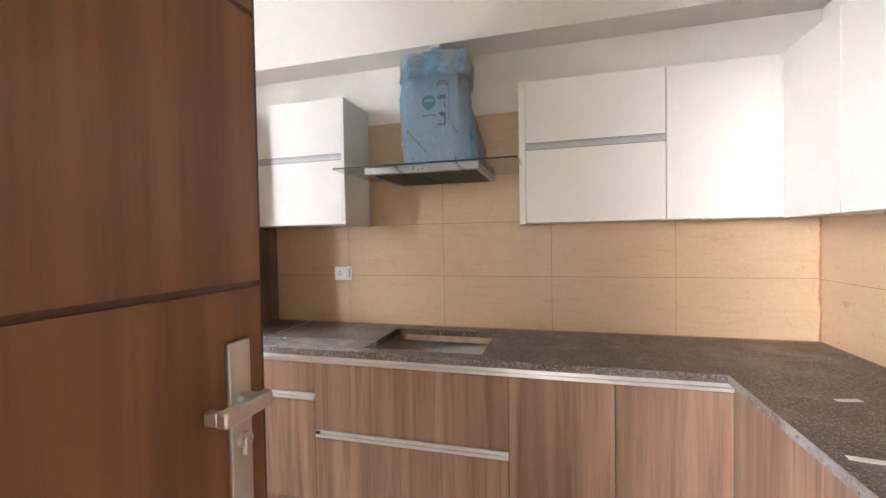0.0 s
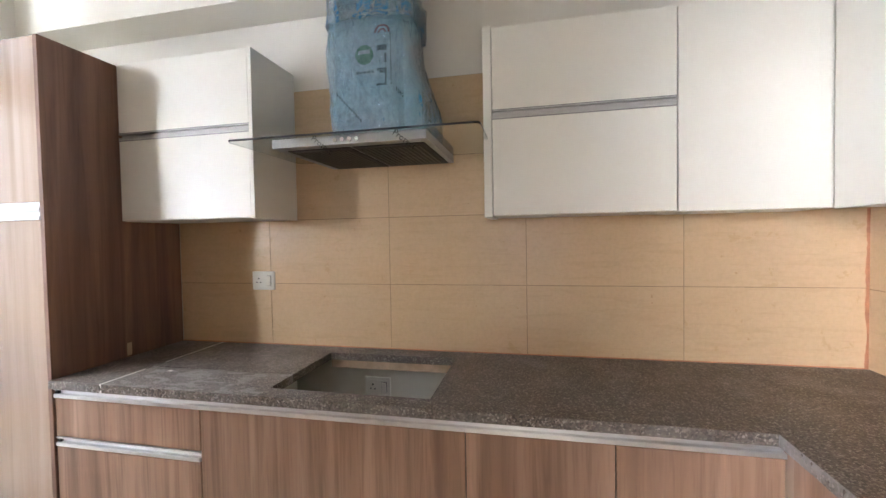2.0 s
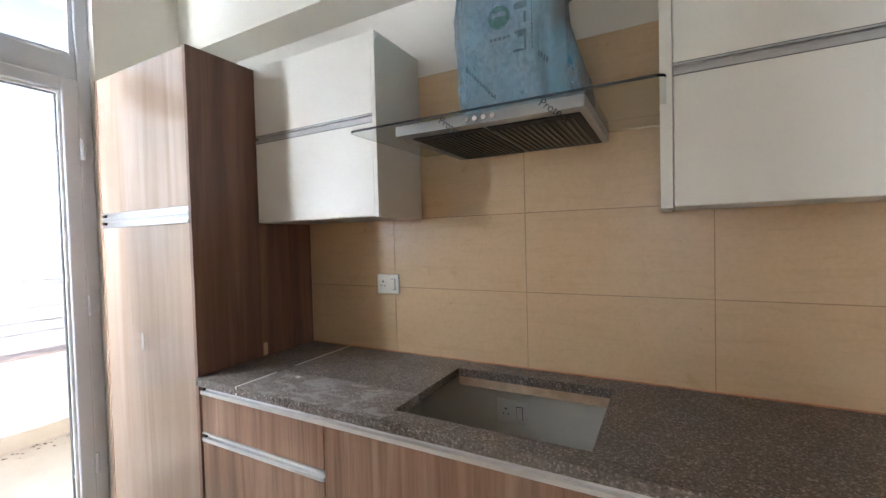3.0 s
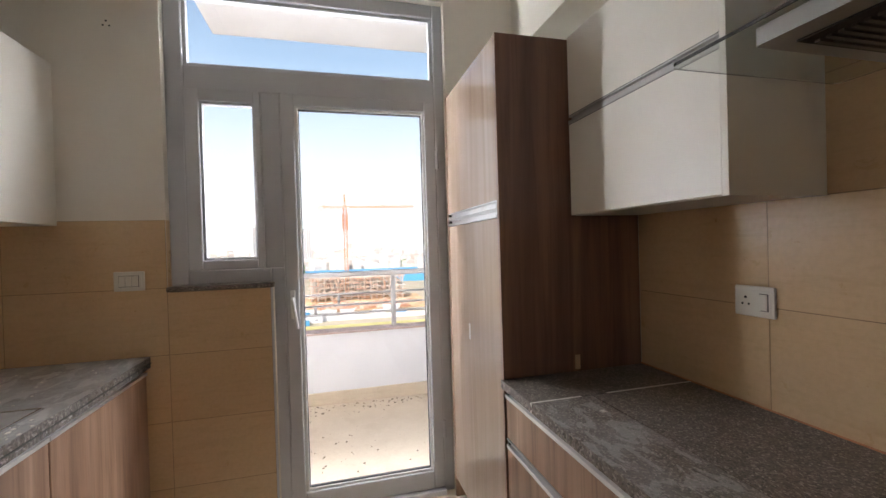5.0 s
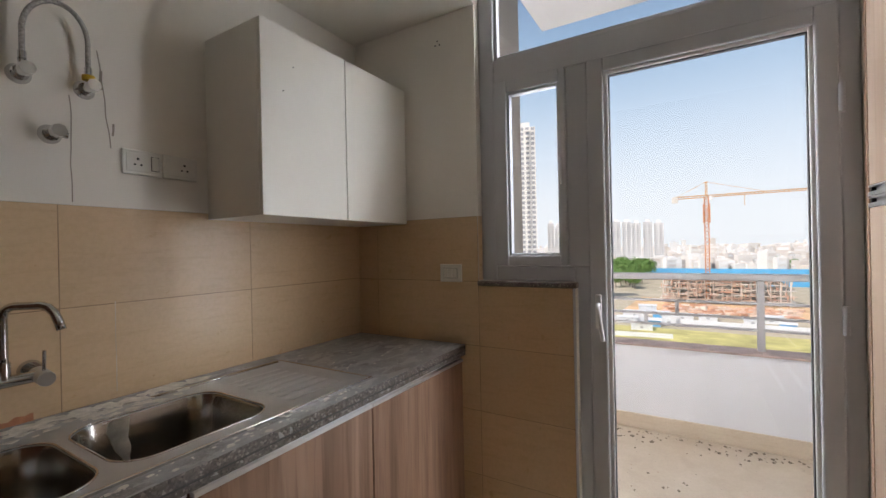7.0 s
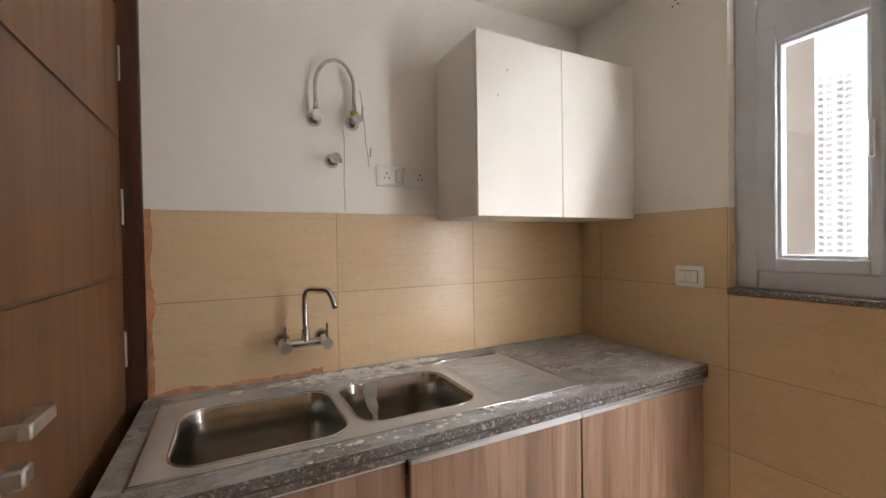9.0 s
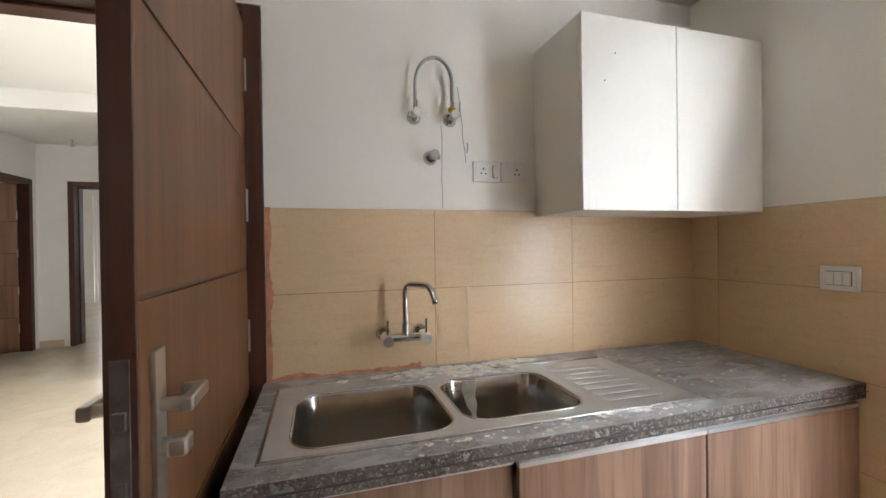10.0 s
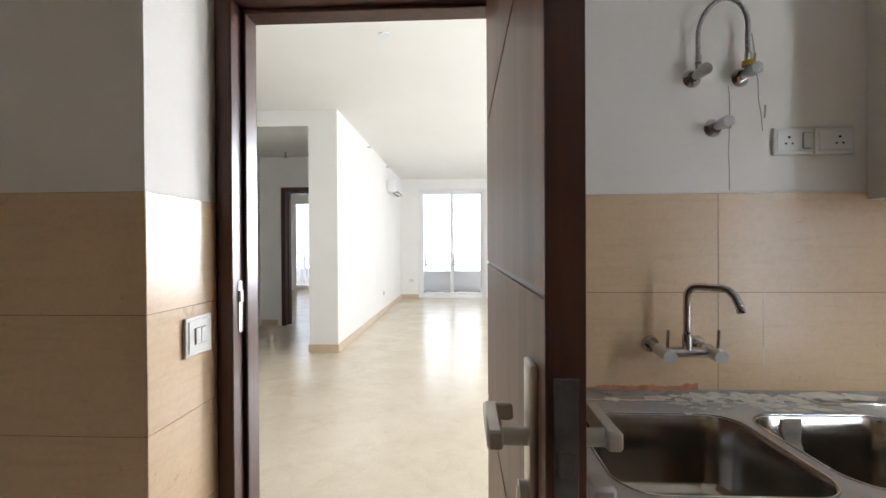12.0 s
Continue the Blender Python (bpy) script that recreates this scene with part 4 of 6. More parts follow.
# sockets and switches
def plate(name, m, w, h, label, sockets=(), rockers=(), category="socket"):
    """A wall plate facing -y of its own pose; sockets and rockers at offsets along x."""
    t = thing(name, m.translation, label, category)

    def put(nm, bm, mat, lab=""):
        bm.transform(m)
        return part(nm, bm, mat, t, lab)
    put("cover", bx(-w / 2, w / 2, -0.010, 0.0, -h / 2, h / 2, 0.004, seg=2), M_PLATE)
    put("inner_frame", bx(-w / 2 + 0.010, w / 2 - 0.010, -0.0125, -0.010, -h / 2 + 0.011, h / 2 - 0.011, 0.0015), M_PLATE)
    for s in sockets:
        for dx, dz, r in ((0, 0.011, 0.0042), (-0.0095, -0.008, 0.0034), (0.0095, -0.008, 0.0034)):
            put("pin_hole", smooth(rod((s + dx, -0.0129, dz), (s + dx, -0.0124, dz), r, n=10)), M_BLACK, "dark pin hole")
    if rockers:
        half = 0.0115 if len(rockers) > 1 else 0.0105
        put("recess", bx(min(rockers) - half - 0.002, max(rockers) + half + 0.002, -0.0131, -0.0125, -0.0245, 0.0245), M_SLOT, "dark gap round the rockers")
        for s in rockers:
            put("rocker", bx(s - half, s + half, -0.0172, -0.0131, -0.0228, 0.0228, 0.0012), M_PLATE)
    return t


plate("socket_outlet", pose(-2.218, N - 0.0035, 1.130), 0.118, 0.088, "white socket plate with a switch on the beige tiles", (-0.022,), (0.032,))
plate("socket_outlet", pose(-1.64, N - 0.028, 0.662), 0.118, 0.088, "white socket plate inside the cabinet under the hob cutout", (-0.022,), (0.032,))
plate("socket_outlet", pose(-2.341, S, 1.626, 0, 0, 180), 0.118, 0.084, "white socket plate with a switch on the painted wall", (-0.015,), (0.036,))
plate("socket_outlet", pose(-2.462, S, 1.626, 0, 0, 180), 0.118, 0.084, "white large-pin socket plate on the painted wall", (0.012,), ())
plate("switch_plate", pose(W + 0.0035, 0.856, 1.200, 0, 0, 90), 0.118, 0.085, "white switch plate on the tiles beside the window", (), (-0.0245, 0.0, 0.0245), "switch")
plate("switch_plate", pose(DX1 - 0.0035, 0.384, 1.052, 0, 0, -90), 0.122, 0.115, "white two-rocker switch plate on the tiles beside the doorway", (), (-0.0128, 0.0128), "switch")
pt = thing("cable_point", (W, 0.80, 2.32), "small capped cable point on the painted wall", "outlet")
for dy, dz in ((0, 0.012), (-0.012, -0.008), (0.012, -0.008)):
    part("pin_hole", smooth(rod((W + 0.001, 0.80 + dy, 2.32 + dz), (W - 0.002, 0.80 + dy, 2.32 + dz), 0.004, n=10)), M_BLACK, pt, "dark pin hole")
for x, y, a in ((-0.122, 2.109, 12), (-0.30, 1.72, -8)):
    m = pose(x, y, NC, 0, 0, a)
    bm = bx(-0.035, 0.035, -0.011, 0.011, 0.0003, 0.0015, 0.0005)
    bm.transform(m)
    single("paper_strip", bm, M_PLATE, "small torn white paper strip on the worktop", "paper")
# batten under the worktop at the cutout's back, seen through it
single("cutout_batten", bx(HX0, HX1, HY1 + 0.004, HY1 + 0.03, T0 - 0.035, T0, 0.002), plain("pale_batten_wood", (0.52, 0.36, 0.24), 0.6, var=0.2, scale=25), "pale wooden batten under the hob cutout", "batten")
loop = tube([(-1.68, 2.79, 0.56), (-1.68, 2.79, 0.60), (-1.58, 2.79, 0.60), (-1.58, 2.79, 0.56)], 0.003)
single("wire_loop", smooth(loop), M_BLACK, "bent black wire loop in the cabinet under the cutout", "wire")

# ---- sink, tap and plumbing ----
sink = thing("kitchen_sink", (-2.17, 0.62, SC - 0.2), "double-bowl stainless steel sink with a drainer, dusty with plaster flakes", "sink")
ZS = SC + 0.004


def cell(x0, x1, y0, y1, bx0, bx1, by0, by1, depth):
    """One bowl with the flat deck round it."""
    k = 8
    rings = [rrect(x0, x1, y0, y1, 0.0006, ZS, k), rrect(bx0 - 0.012, bx1 + 0.012, by0 - 0.012, by1 + 0.012, 0.082, ZS + 0.001, k), rrect(bx0 - 0.004, bx1 + 0.004, by0 - 0.004, by1 + 0.004, 0.076, ZS - 0.003, k)]
    for dz, ins, r in ((0.012, 0.0, 0.072), (0.10, 0.008, 0.07), (depth - 0.03, 0.014, 0.066), (depth - 0.010, 0.022, 0.06), (depth, 0.045, 0.04)):
        rings.append(rrect(bx0 + ins, bx1 - ins, by0 + ins, by1 - ins, r, ZS - dz, k))
    cx, cy = (bx0 + bx1) / 2, (by0 + by1) / 2
    rings.append(rrect(cx - 0.045, cx + 0.045, cy - 0.045, cy + 0.045, 0.044, ZS - depth - 0.004, k))
    return smooth(loft(rings[:3]), 50), smooth(loft(rings[2:], cap=(False, True)), 50), (cx, cy, ZS - depth - 0.004)


for x0, x1, a, b, c, d in ((-2.043, KX1 + 0.012, -2.022, -1.622, 0.470, 0.828), (-2.452, -2.043, -2.428, -2.064, 0.470, 0.806)):
    deck, bm, dr = cell(x0, x1, KY0 - 0.012, KY1 + 0.012, a, b, c, d, 0.19)
    part("deck", deck, M_DECK, sink)
    bead = rrect(a - 0.007, b + 0.007, c - 0.007, d + 0.007, 0.078, ZS + 0.0008, 8)
    part("bowl_edge", smooth(tube([*bead, bead[0]], 0.0028, n=8), 60), M_RIM, sink, "bright rounded bowl edge")
    bowl = part("bowl", bm, M_BOWL, sink, "deep rounded steel bowl")
    part("drain", smooth(rod((dr[0], dr[1], dr[2]), (dr[0], dr[1], dr[2] + 0.004), 0.038, n=24)), M_CHROME, bowl, "round steel drain")
dx0, dx1, dy0, dy1 = -2.735, -2.49, 0.42, 0.80
rings = [rrect(KX0 - 0.012, -2.452, KY0 - 0.012, KY1 + 0.012, 0.0006, ZS, 6), rrect(dx0, dx1, dy0, dy1, 0.03, ZS, 6), rrect(dx0 + 0.008, dx1 - 0.008, dy0 + 0.008, dy1 - 0.008, 0.025, ZS - 0.006, 6)]
part("drainer", smooth(loft(rings, cap=(False, True)), 30), M_DECK, sink, "pressed steel drainer")
for i in range(7):
    y = 0.455 + i * 0.051
    part("drainer_rib", smooth(bx(dx0 + 0.02, dx1 - 0.02, y, y + 0.024, ZS - 0.0058, ZS - 0.0038, 0.0009, seg=2), 60), M_DECK, sink)
rim = bx(KX0 - 0.016, KX1 + 0.016, KY0 - 0.016, KY0 - 0.010, SC - 0.001, ZS + 0.0025, 0.001)
bx(KX0 - 0.016, KX1 + 0.016, KY1 + 0.010, KY1 + 0.016, SC - 0.001, ZS + 0.0025, 0.001, bm=rim)
bx(KX0 - 0.016, KX0 - 0.010, KY0 - 0.010, KY1 + 0.010, SC - 0.001, ZS + 0.0025, 0.001, bm=rim)
bx(KX1 + 0.010, KX1 + 0.016, KY0 - 0.010, KY1 + 0.010, SC - 0.001, ZS + 0.0025, 0.001, bm=rim)
part("rim", rim, M_RIM, sink, "bright rolled steel rim")
bm = tube([(-2.30, KY0 + 0.004, ZS + 0.002), (-2.50, KY0 + 0.004, ZS + 0.003), (-2.765, KY0 + 0.004, ZS + 0.002)], 0.005, n=10)
part("back_bead", smooth(bm, 60), M_RIM, sink, "polished bead along the back of the drainer")
gap = bx(KX0 - 0.023, KX0 - 0.016, KY0 - 0.02, KY1 + 0.016, SC - 0.002, SC + 0.0012)
part("seal_gap", bx(KX1 + 0.016, KX1 + 0.020, KY0 - 0.02, KY1 + 0.016, SC - 0.002, SC + 0.0008), M_SLOT, sink, "dark open joint round the sink")
part("seal_gap", gap, M_SLOT, sink, "dark open joint round the sink")

tap = thing("wall_tap", (-1.985, S, 1.0), "chrome wall-mounted mixer tap with a swan-neck spout", "tap")
TYw, TZ0 = S + 0.085, 1.005
for x in (-1.915, -2.055):
    part("flange", smooth(rod((x, S - 0.002, TZ0), (x, S + 0.014, TZ0), 0.030, n=26, r2=0.022)), M_CHROME, tap)
    part("inlet", smooth(rod((x, S + 0.01, TZ0), (x, TYw, TZ0), 0.013)), M_CHROME, tap)
    part("valve_knob", smooth(rod((x, TYw - 0.022, TZ0 - 0.002), (x, TYw + 0.046, TZ0 - 0.008), 0.019, n=22)), M_NICKEL, tap)
    part("lever_pin", smooth(rod((x, TYw + 0.026, TZ0 + 0.008), (x, TYw + 0.032, TZ0 + 0.066), 0.0042)), M_CHROME, tap)
part("mixer_bar", smooth(rod((-1.905, TYw, TZ0 - 0.004), (-2.065, TYw, TZ0 - 0.004), 0.015, n=20)), M_CHROME, tap)
part("spout_base", smooth(rod((-1.985, TYw, TZ0), (-1.985, TYw, TZ0 + 0.045), 0.014, n=20)), M_CHROME, tap)
pts = [(-1.985, TYw, TZ0 + 0.03 + i * 0.03) for i in range(5)]
for i in range(7):
    a = radians(90 - i * 15)
    pts.append((-1.985, TYw + 0.03 * (1 - math.sin(a)), TZ0 + 0.158 + 0.03 * math.cos(a)))
pts += [(-1.985, TYw + 0.03 + i * 0.02, TZ0 + 0.188) for i in range(1, 4)]
pts += [(-1.985, TYw + 0.106, TZ0 + 0.183), (-1.985, TYw + 0.120, TZ0 + 0.168), (-1.985, TYw + 0.130, TZ0 + 0.145), (-1.985, TYw + 0.136, TZ0 + 0.125)]
sp_m = Matrix.Translation((-1.985, TYw, 0)) @ pose(0, 0, 0, 0, 0, 38) @ Matrix.Translation((1.985, -TYw, 0))
bm = tube(pts, 0.0105, n=14)
bm.transform(sp_m)
part("spout", smooth(bm, 60), M_CHROME, tap, "bent chrome spout")


def angle_valve(x, z, tag, up=True):
    v = thing("angle_valve", (x, S, z), tag, "valve", "angle valves above the sink")
    part("flange", smooth(rod((x, S - 0.002, z), (x, S + 0.012, z), 0.029, n=26, r2=0.020)), M_CHROME, v)
    part("valve_body", smooth(rod((x, S + 0.008, z), (x, S + 0.055, z), 0.013)), M_CHROME, v)
    part("knob", smooth(rod((x, S + 0.052, z), (x, S + 0.078, z), 0.018, n=8)), M_CHROME, v)
    if up:
        part("outlet", smooth(rod((x, S + 0.034, z), (x, S + 0.034, z + 0.035), 0.009)), M_CHROME, v)
    else:
        part("outlet", smooth(rod((x, S + 0.034, z), (x - 0.03, S + 0.036, z - 0.004), 0.009)), M_CHROME, v)
    return v


V1, V2, VZ = -2.045, -2.190, 1.825
angle_valve(V1, VZ, "chrome angle valve on the painted wall")
v2 = angle_valve(V2, VZ, "chrome angle valve with a yellow thread seal")
part("thread_seal", smooth(rod((V2, S + 0.034, VZ + 0.022), (V2, S + 0.034, VZ + 0.036), 0.016, n=14)), plain("yellow_seal", (0.55, 0.36, 0.02), 0.6), v2, "yellow thread seal")
angle_valve(-2.108, 1.672, "capped chrome angle valve on the painted wall", False)
hose_m = plain("braided_steel_hose", (0.42, 0.40, 0.38), 0.35, 0.9, var=0.3, scale=160, bumps=0.6, fine=300)
pts = [(V1, S + 0.034, VZ + 0.03 + i * 0.023) for i in range(5)]
cxh, rh = (V1 + V2) / 2, (V1 - V2) / 2
pts += [(cxh + rh * math.cos(radians(a)), S + 0.034 + 0.02 * math.sin(radians(a)), VZ + 0.122 + 0.092 * math.sin(radians(a))) for a in range(10, 180, 10)]
pts += [(V2, S + 0.034, VZ + 0.122 - i * 0.023) for i in range(5)]
hose = single("flexible_hose", smooth(tube(pts, 0.0068, n=12), 70), hose_m, "braided steel hose arched between two wall valves", "hose")
part("hose_ferrule", smooth(rod((V1, S + 0.034, VZ + 0.028), (V1, S + 0.034, VZ + 0.055), 0.009)), M_CHROME, hose)
part("hose_ferrule", smooth(rod((V2, S + 0.034, VZ + 0.034), (V2, S + 0.034, VZ + 0.060), 0.009)), M_CHROME, hose)

# plaster flakes and dust on the sink worktop


def flakes(n, spot, zf, size, seed):
    """Thin angular chips lying about; spot(rng) gives the place."""
    r = random.Random(seed)
    bm = bmesh.new()
    for _ in range(n):
        x, y = spot(r)
        z = zf + 0.0006 + r.random() * 0.003
        s = size * (0.35 + r.random() ** 2 * 1.4)
        k = r.choice((4, 4, 5, 6))
        a0 = r.random() * 6.28
        tilt = (r.uniform(-0.12, 0.12), r.uniform(-0.12, 0.12))
        topv, botv = [], []
        for i in range(k):
            a = a0 + 6.283 * i / k + r.uniform(-0.4, 0.4)
            d = s * r.uniform(0.5, 1.0)
            px, py = d * math.cos(a), 0.7 * d * math.sin(a)
            pz = z + abs(px * tilt[0] + py * tilt[1])
            topv.append(bm.verts.new((x + px, y + py, pz + 0.0014)))
            botv.append(bm.verts.new((x + px, y + py, pz)))
        bm.faces.new(topv)
        bm.faces.new(botv[::-1])
        for i in range(k):
            bm.faces.new((botv[i], botv[(i + 1) % k], topv[(i + 1) % k], topv[i]))
    return bm


M_PLASTER = plain("plaster_flake", (0.74, 0.70, 0.63), 0.85, var=0.18, scale=40)
single("plaster_flakes", flakes(130, lambda r: (-2.15 + r.gauss(0, 0.15), 0.330 + abs(r.gauss(0, 0.055))), ZS + 0.0022, 0.024, 3), M_PLASTER, "pale plaster flakes strewn behind the sink bowls", "debris", kind="stuff")
single("plaster_flakes", flakes(60, lambda r: (-1.90 - r.random() * 0.80, 0.895 + r.gauss(0, 0.018)), SC, 0.010, 8), M_PLASTER, "small plaster flakes on the worktop edge by the sink", "debris", kind="stuff")
single("plaster_flakes", flakes(45, lambda r: (-2.80 - r.random() * 0.5, 0.35 + r.random() * 0.5), SC, 0.006, 9), M_PLASTER, "tiny plaster crumbs on the dusty worktop", "debris", kind="stuff")
single("plaster_chip", flakes(1, lambda r: (-2.46, 0.352), ZS + 0.004, 0.075, 21), M_PLASTER, "large flat flake of plaster behind the sink", "debris")
single("plaster_chip", flakes(1, lambda r: (-2.40, 0.33), SC + 0.002, 0.05, 25), M_PLASTER, "flat flake of plaster behind the sink", "debris")
for k, (x, y, d) in enumerate(((-2.02, 0.345, 0.042), (-2.10, 0.372, 0.036), (-2.185, 0.338, 0.045), (-2.265, 0.362, 0.038), (-2.33, 0.335, 0.044), (-2.215, 0.392, 0.030), (-1.985, 0.383, 0.026))):
    single("plaster_chip", flakes(1, lambda r: (x, y), ZS + 0.003 + 0.001 * (k % 3), d, 40 + k), M_PLASTER, "flat flake of plaster behind the sink", "debris")
# a run of plaster down the second bowl
bm = bmesh.new()
prev = None
for i in range(9):
    u = i / 8
    x, y, z = -2.183 - 0.012 * u + 0.006 * math.sin(u * 9), 0.470 + 0.085 * max(0, u - 0.8) * 5 + 0.018 * u, ZS - 0.005 - 0.180 * min(u / 0.8, 1)
    w = 0.017 + 0.008 * math.sin(u * 6 + 1) + 0.004 * math.sin(u * 23)
    row = [bm.verts.new((x - w, y + 0.004, z)), bm.verts.new((x + w, y + 0.004, z))]
    if prev:
        bm.faces.new((prev[0], prev[1], row[1], row[0]))
    prev = row
bmesh.ops.solidify(bm, geom=bm.faces[:], thickness=0.004)
single("plaster_run", bm, plain("dull_plaster", (0.46, 0.41, 0.33), 0.9, var=0.25, scale=30), "dried run of plaster down the steel bowl", "debris")
# paint drips on the wall between the valves and the sockets
bm = bmesh.new()
for x, z0, z1, w in ((-2.155, 1.48, 1.80, 0.0016), (-2.225, 1.66, 1.96, 0.0018), (-2.232, 1.84, 1.90, 0.004), (-2.262, 1.70, 1.74, 0.003)):
    n = 12
    pv = None
    for i in range(n + 1):
        z = z0 + (z1 - z0) * i / n
        xx = x + 0.006 * noise.noise(Vector((x * 50, 0, z * 14))) + (0.03 * (1 - i / n) if z1 > 1.95 else 0) * -1
        row = [bm.verts.new((xx - w, S + 0.0012, z)), bm.verts.new((xx + w, S + 0.0012, z))]
        if pv:
            bm.faces.new((pv[0], pv[1], row[1], row[0]))
        pv = row
single("wall_drips", bm, plain("old_drip_stain", (0.36, 0.31, 0.26), 0.8, var=0.2), "grey drip stains on the painted wall by the valves", "stain")

# ---- living room things ----
ac = thing("air_conditioner", (0.10, -7.35, 2.42), "white split air conditioner high on the living room wall", "air conditioner")
part("casing", bx(0.005, PX - 0.001, -7.80, -6.95, 2.44, 2.70, 0.035, seg=3), M_UPVCW, ac)
part("air_outlet", bx(-0.002, 0.10, -7.72, -7.03, 2.432, 2.47, 0.004), M_BLACK, ac, "dark air outlet")
part("louvre", bx(-0.012, 0.05, -7.72, -7.03, 2.428, 2.436, 0.002), M_UPVCW, ac)
for y, z in ((-5.2, 2.95), (-6.9, 2.95)):
    s = thing("sprinkler_head", (PX, y, z), "small brass sprinkler head on the wall below the ceiling", "sprinkler", "sprinkler heads")
    part("pipe", smooth(rod((PX + 0.01, y, z), (PX - 0.05, y, z), 0.012)), M_CHROME, s)
    part("deflector", smooth(rod((PX - 0.055, y, z - 0.005), (PX - 0.058, y, z - 0.005), 0.028)), M_NICKEL, s)
s = thing("sprinkler_head", (1.45, -4.9, 2.78), "small brass sprinkler head under the corridor ceiling", "sprinkler", "sprinkler heads")
part("pipe", smooth(rod((1.45, -4.9, 2.84), (1.45, -4.9, 2.74), 0.012)), M_NICKEL, s)
part("deflector", smooth(rod((1.45, -4.9, 2.735), (1.45, -4.9, 2.728), 0.03)), M_NICKEL, s)
plate("socket_outlet", pose(PX, -6.55, 0.40, 0, 0, -90), 0.12, 0.085, "white socket plate low on the living room wall", (-0.02,), (0.03,))
plate("socket_outlet", pose(-0.05, -8.95, 0.45, 0, 0, 180), 0.12, 0.085, "white socket plate by the sliding door", (-0.02,), (0.03,))
structure("beam_hall", bx(-5.4, -0.775, -1.285, -1.17, 2.90, 3.02), M_WALLH, "slim white ceiling beam in the living room", "beam")
single("ceiling_disc", smooth(rod((-0.72, -1.75, 3.021), (-0.72, -1.75, 3.008), 0.05, n=28)), M_UPVCW, "small white round cover on the living room ceiling", "ceiling cover")


def sliding(name, x0, x1, y, top, leaves, label):
    t = thing(name, ((x0 + x1) / 2, y, 0), label, "sliding door", kind="structure")
    fw = 0.06
    part("frame_side", bx(x0, x0 + fw, y - 0.05, y + 0.05, 0, top, 0.004), M_UPVCW, t)
    part("frame_side", bx(x1 - fw, x1, y - 0.05, y + 0.05, 0, top, 0.004), M_UPVCW, t)
    part("frame_head", bx(x0 + fw, x1 - fw, y - 0.05, y + 0.05, top - fw, top, 0.004), M_UPVCW, t)
    part("frame_sill", bx(x0 + fw, x1 - fw, y - 0.05, y + 0.05, 0, 0.05, 0.004), M_UPVCW, t)
    n = leaves
    wl = (x1 - x0 - 2 * fw) / n
    for i in range(n):
        a, b = x0 + fw + i * wl - (0.02 if i else 0), x0 + fw + (i + 1) * wl + (0.02 if i < n - 1 else 0)
        yy = y + (0.018 if i % 2 else -0.018)
        for p in ((a, a + 0.06, 0.05, top - fw), (b - 0.06, b, 0.05, top - fw), (a + 0.06, b - 0.06, 0.05, 0.13), (a + 0.06, b - 0.06, top - fw - 0.06, top - fw)):
            part("leaf_bar", bx(p[0], p[1], yy - 0.016, yy + 0.016, p[2], p[3], 0.004), M_UPVCW, t)
        g = part("glass_pane", bx(a + 0.055, b - 0.055, yy - 0.003, yy + 0.003, 0.125, top - fw - 0.055), M_GLASS, t)
        g.visible_shadow = False
    return t


sliding("door_living", -1.93, -0.24, -9.05, 2.76, 2, "white uPVC sliding glass door to the far balcony, shut")
sliding("door_bedroom_balcony", 2.4, 3.9, -11.1, 2.76, 2, "white uPVC glazed door in the bedroom, shut")
# far balconies
for nm, x0, x1, y0, y1 in (("living", -2.8, 0.6, -10.7, -9.15), ("bedroom", 1.6, 5.0, -12.6, -11.2)):
    structure("floor_balcony_" + nm, bx(x0, x1, y0, y1, -0.17, -0.02), M_BALC, "beige tiled balcony floor", "floor")
    structure("parapet_" + nm, bx(x0, x1, y0 - 0.15, y0, -0.17, 0.58, 0.004), M_PARA, "white painted balcony parapet", "parapet")
    r = thing("railing", ((x0 + x1) / 2, y0 - 0.07, 0.58), "grey metal railing on the far balcony parapet", "railing")
    for z in (0.75, 0.86, 1.08):
        part("rail", bx(x0, x1, y0 - 0.09, y0 - 0.05, z, z + 0.03), M_RAIL, r)
    k = int((x1 - x0) / 0.8)
    for i in range(k + 1):
        x = x0 + 0.03 + (x1 - x0 - 0.06) * i / k
        part("post", bx(x - 0.02, x + 0.02, y0 - 0.09, y0 - 0.05, 0.58, 1.08), M_RAIL, r)
# an ornamental screen outside the bedroom
scr = thing("ornamental_screen", (3.3, -11.9, -0.02), "white lattice screen outside the bedroom door", "screen")
for i in range(9):
    x = 2.6 + i * 0.18
    for sg in (-1, 1):
        part("lattice_bar", smooth(tube([(x + sg * 0.09 * math.sin(j * 0.9), -11.9, -0.02 + j * 0.27) for j in range(11)], 0.012, n=6)), M_PARA, scr)
# the white-hot sky beyond the southern balconies
m_glow, nt, b = material("southern_sky")
b.inputs["Base Color"].default_value = (0, 0, 0, 1)
b.inputs["Emission Color"].default_value, b.inputs["Emission Strength"].default_value = (0.90, 0.96, 1.0, 1), 2.0
structure("backdrop_south", bx(-60, 70, -62, -61.5, -30, 45), m_glow, "overexposed white sky beyond the far balconies", "sky")
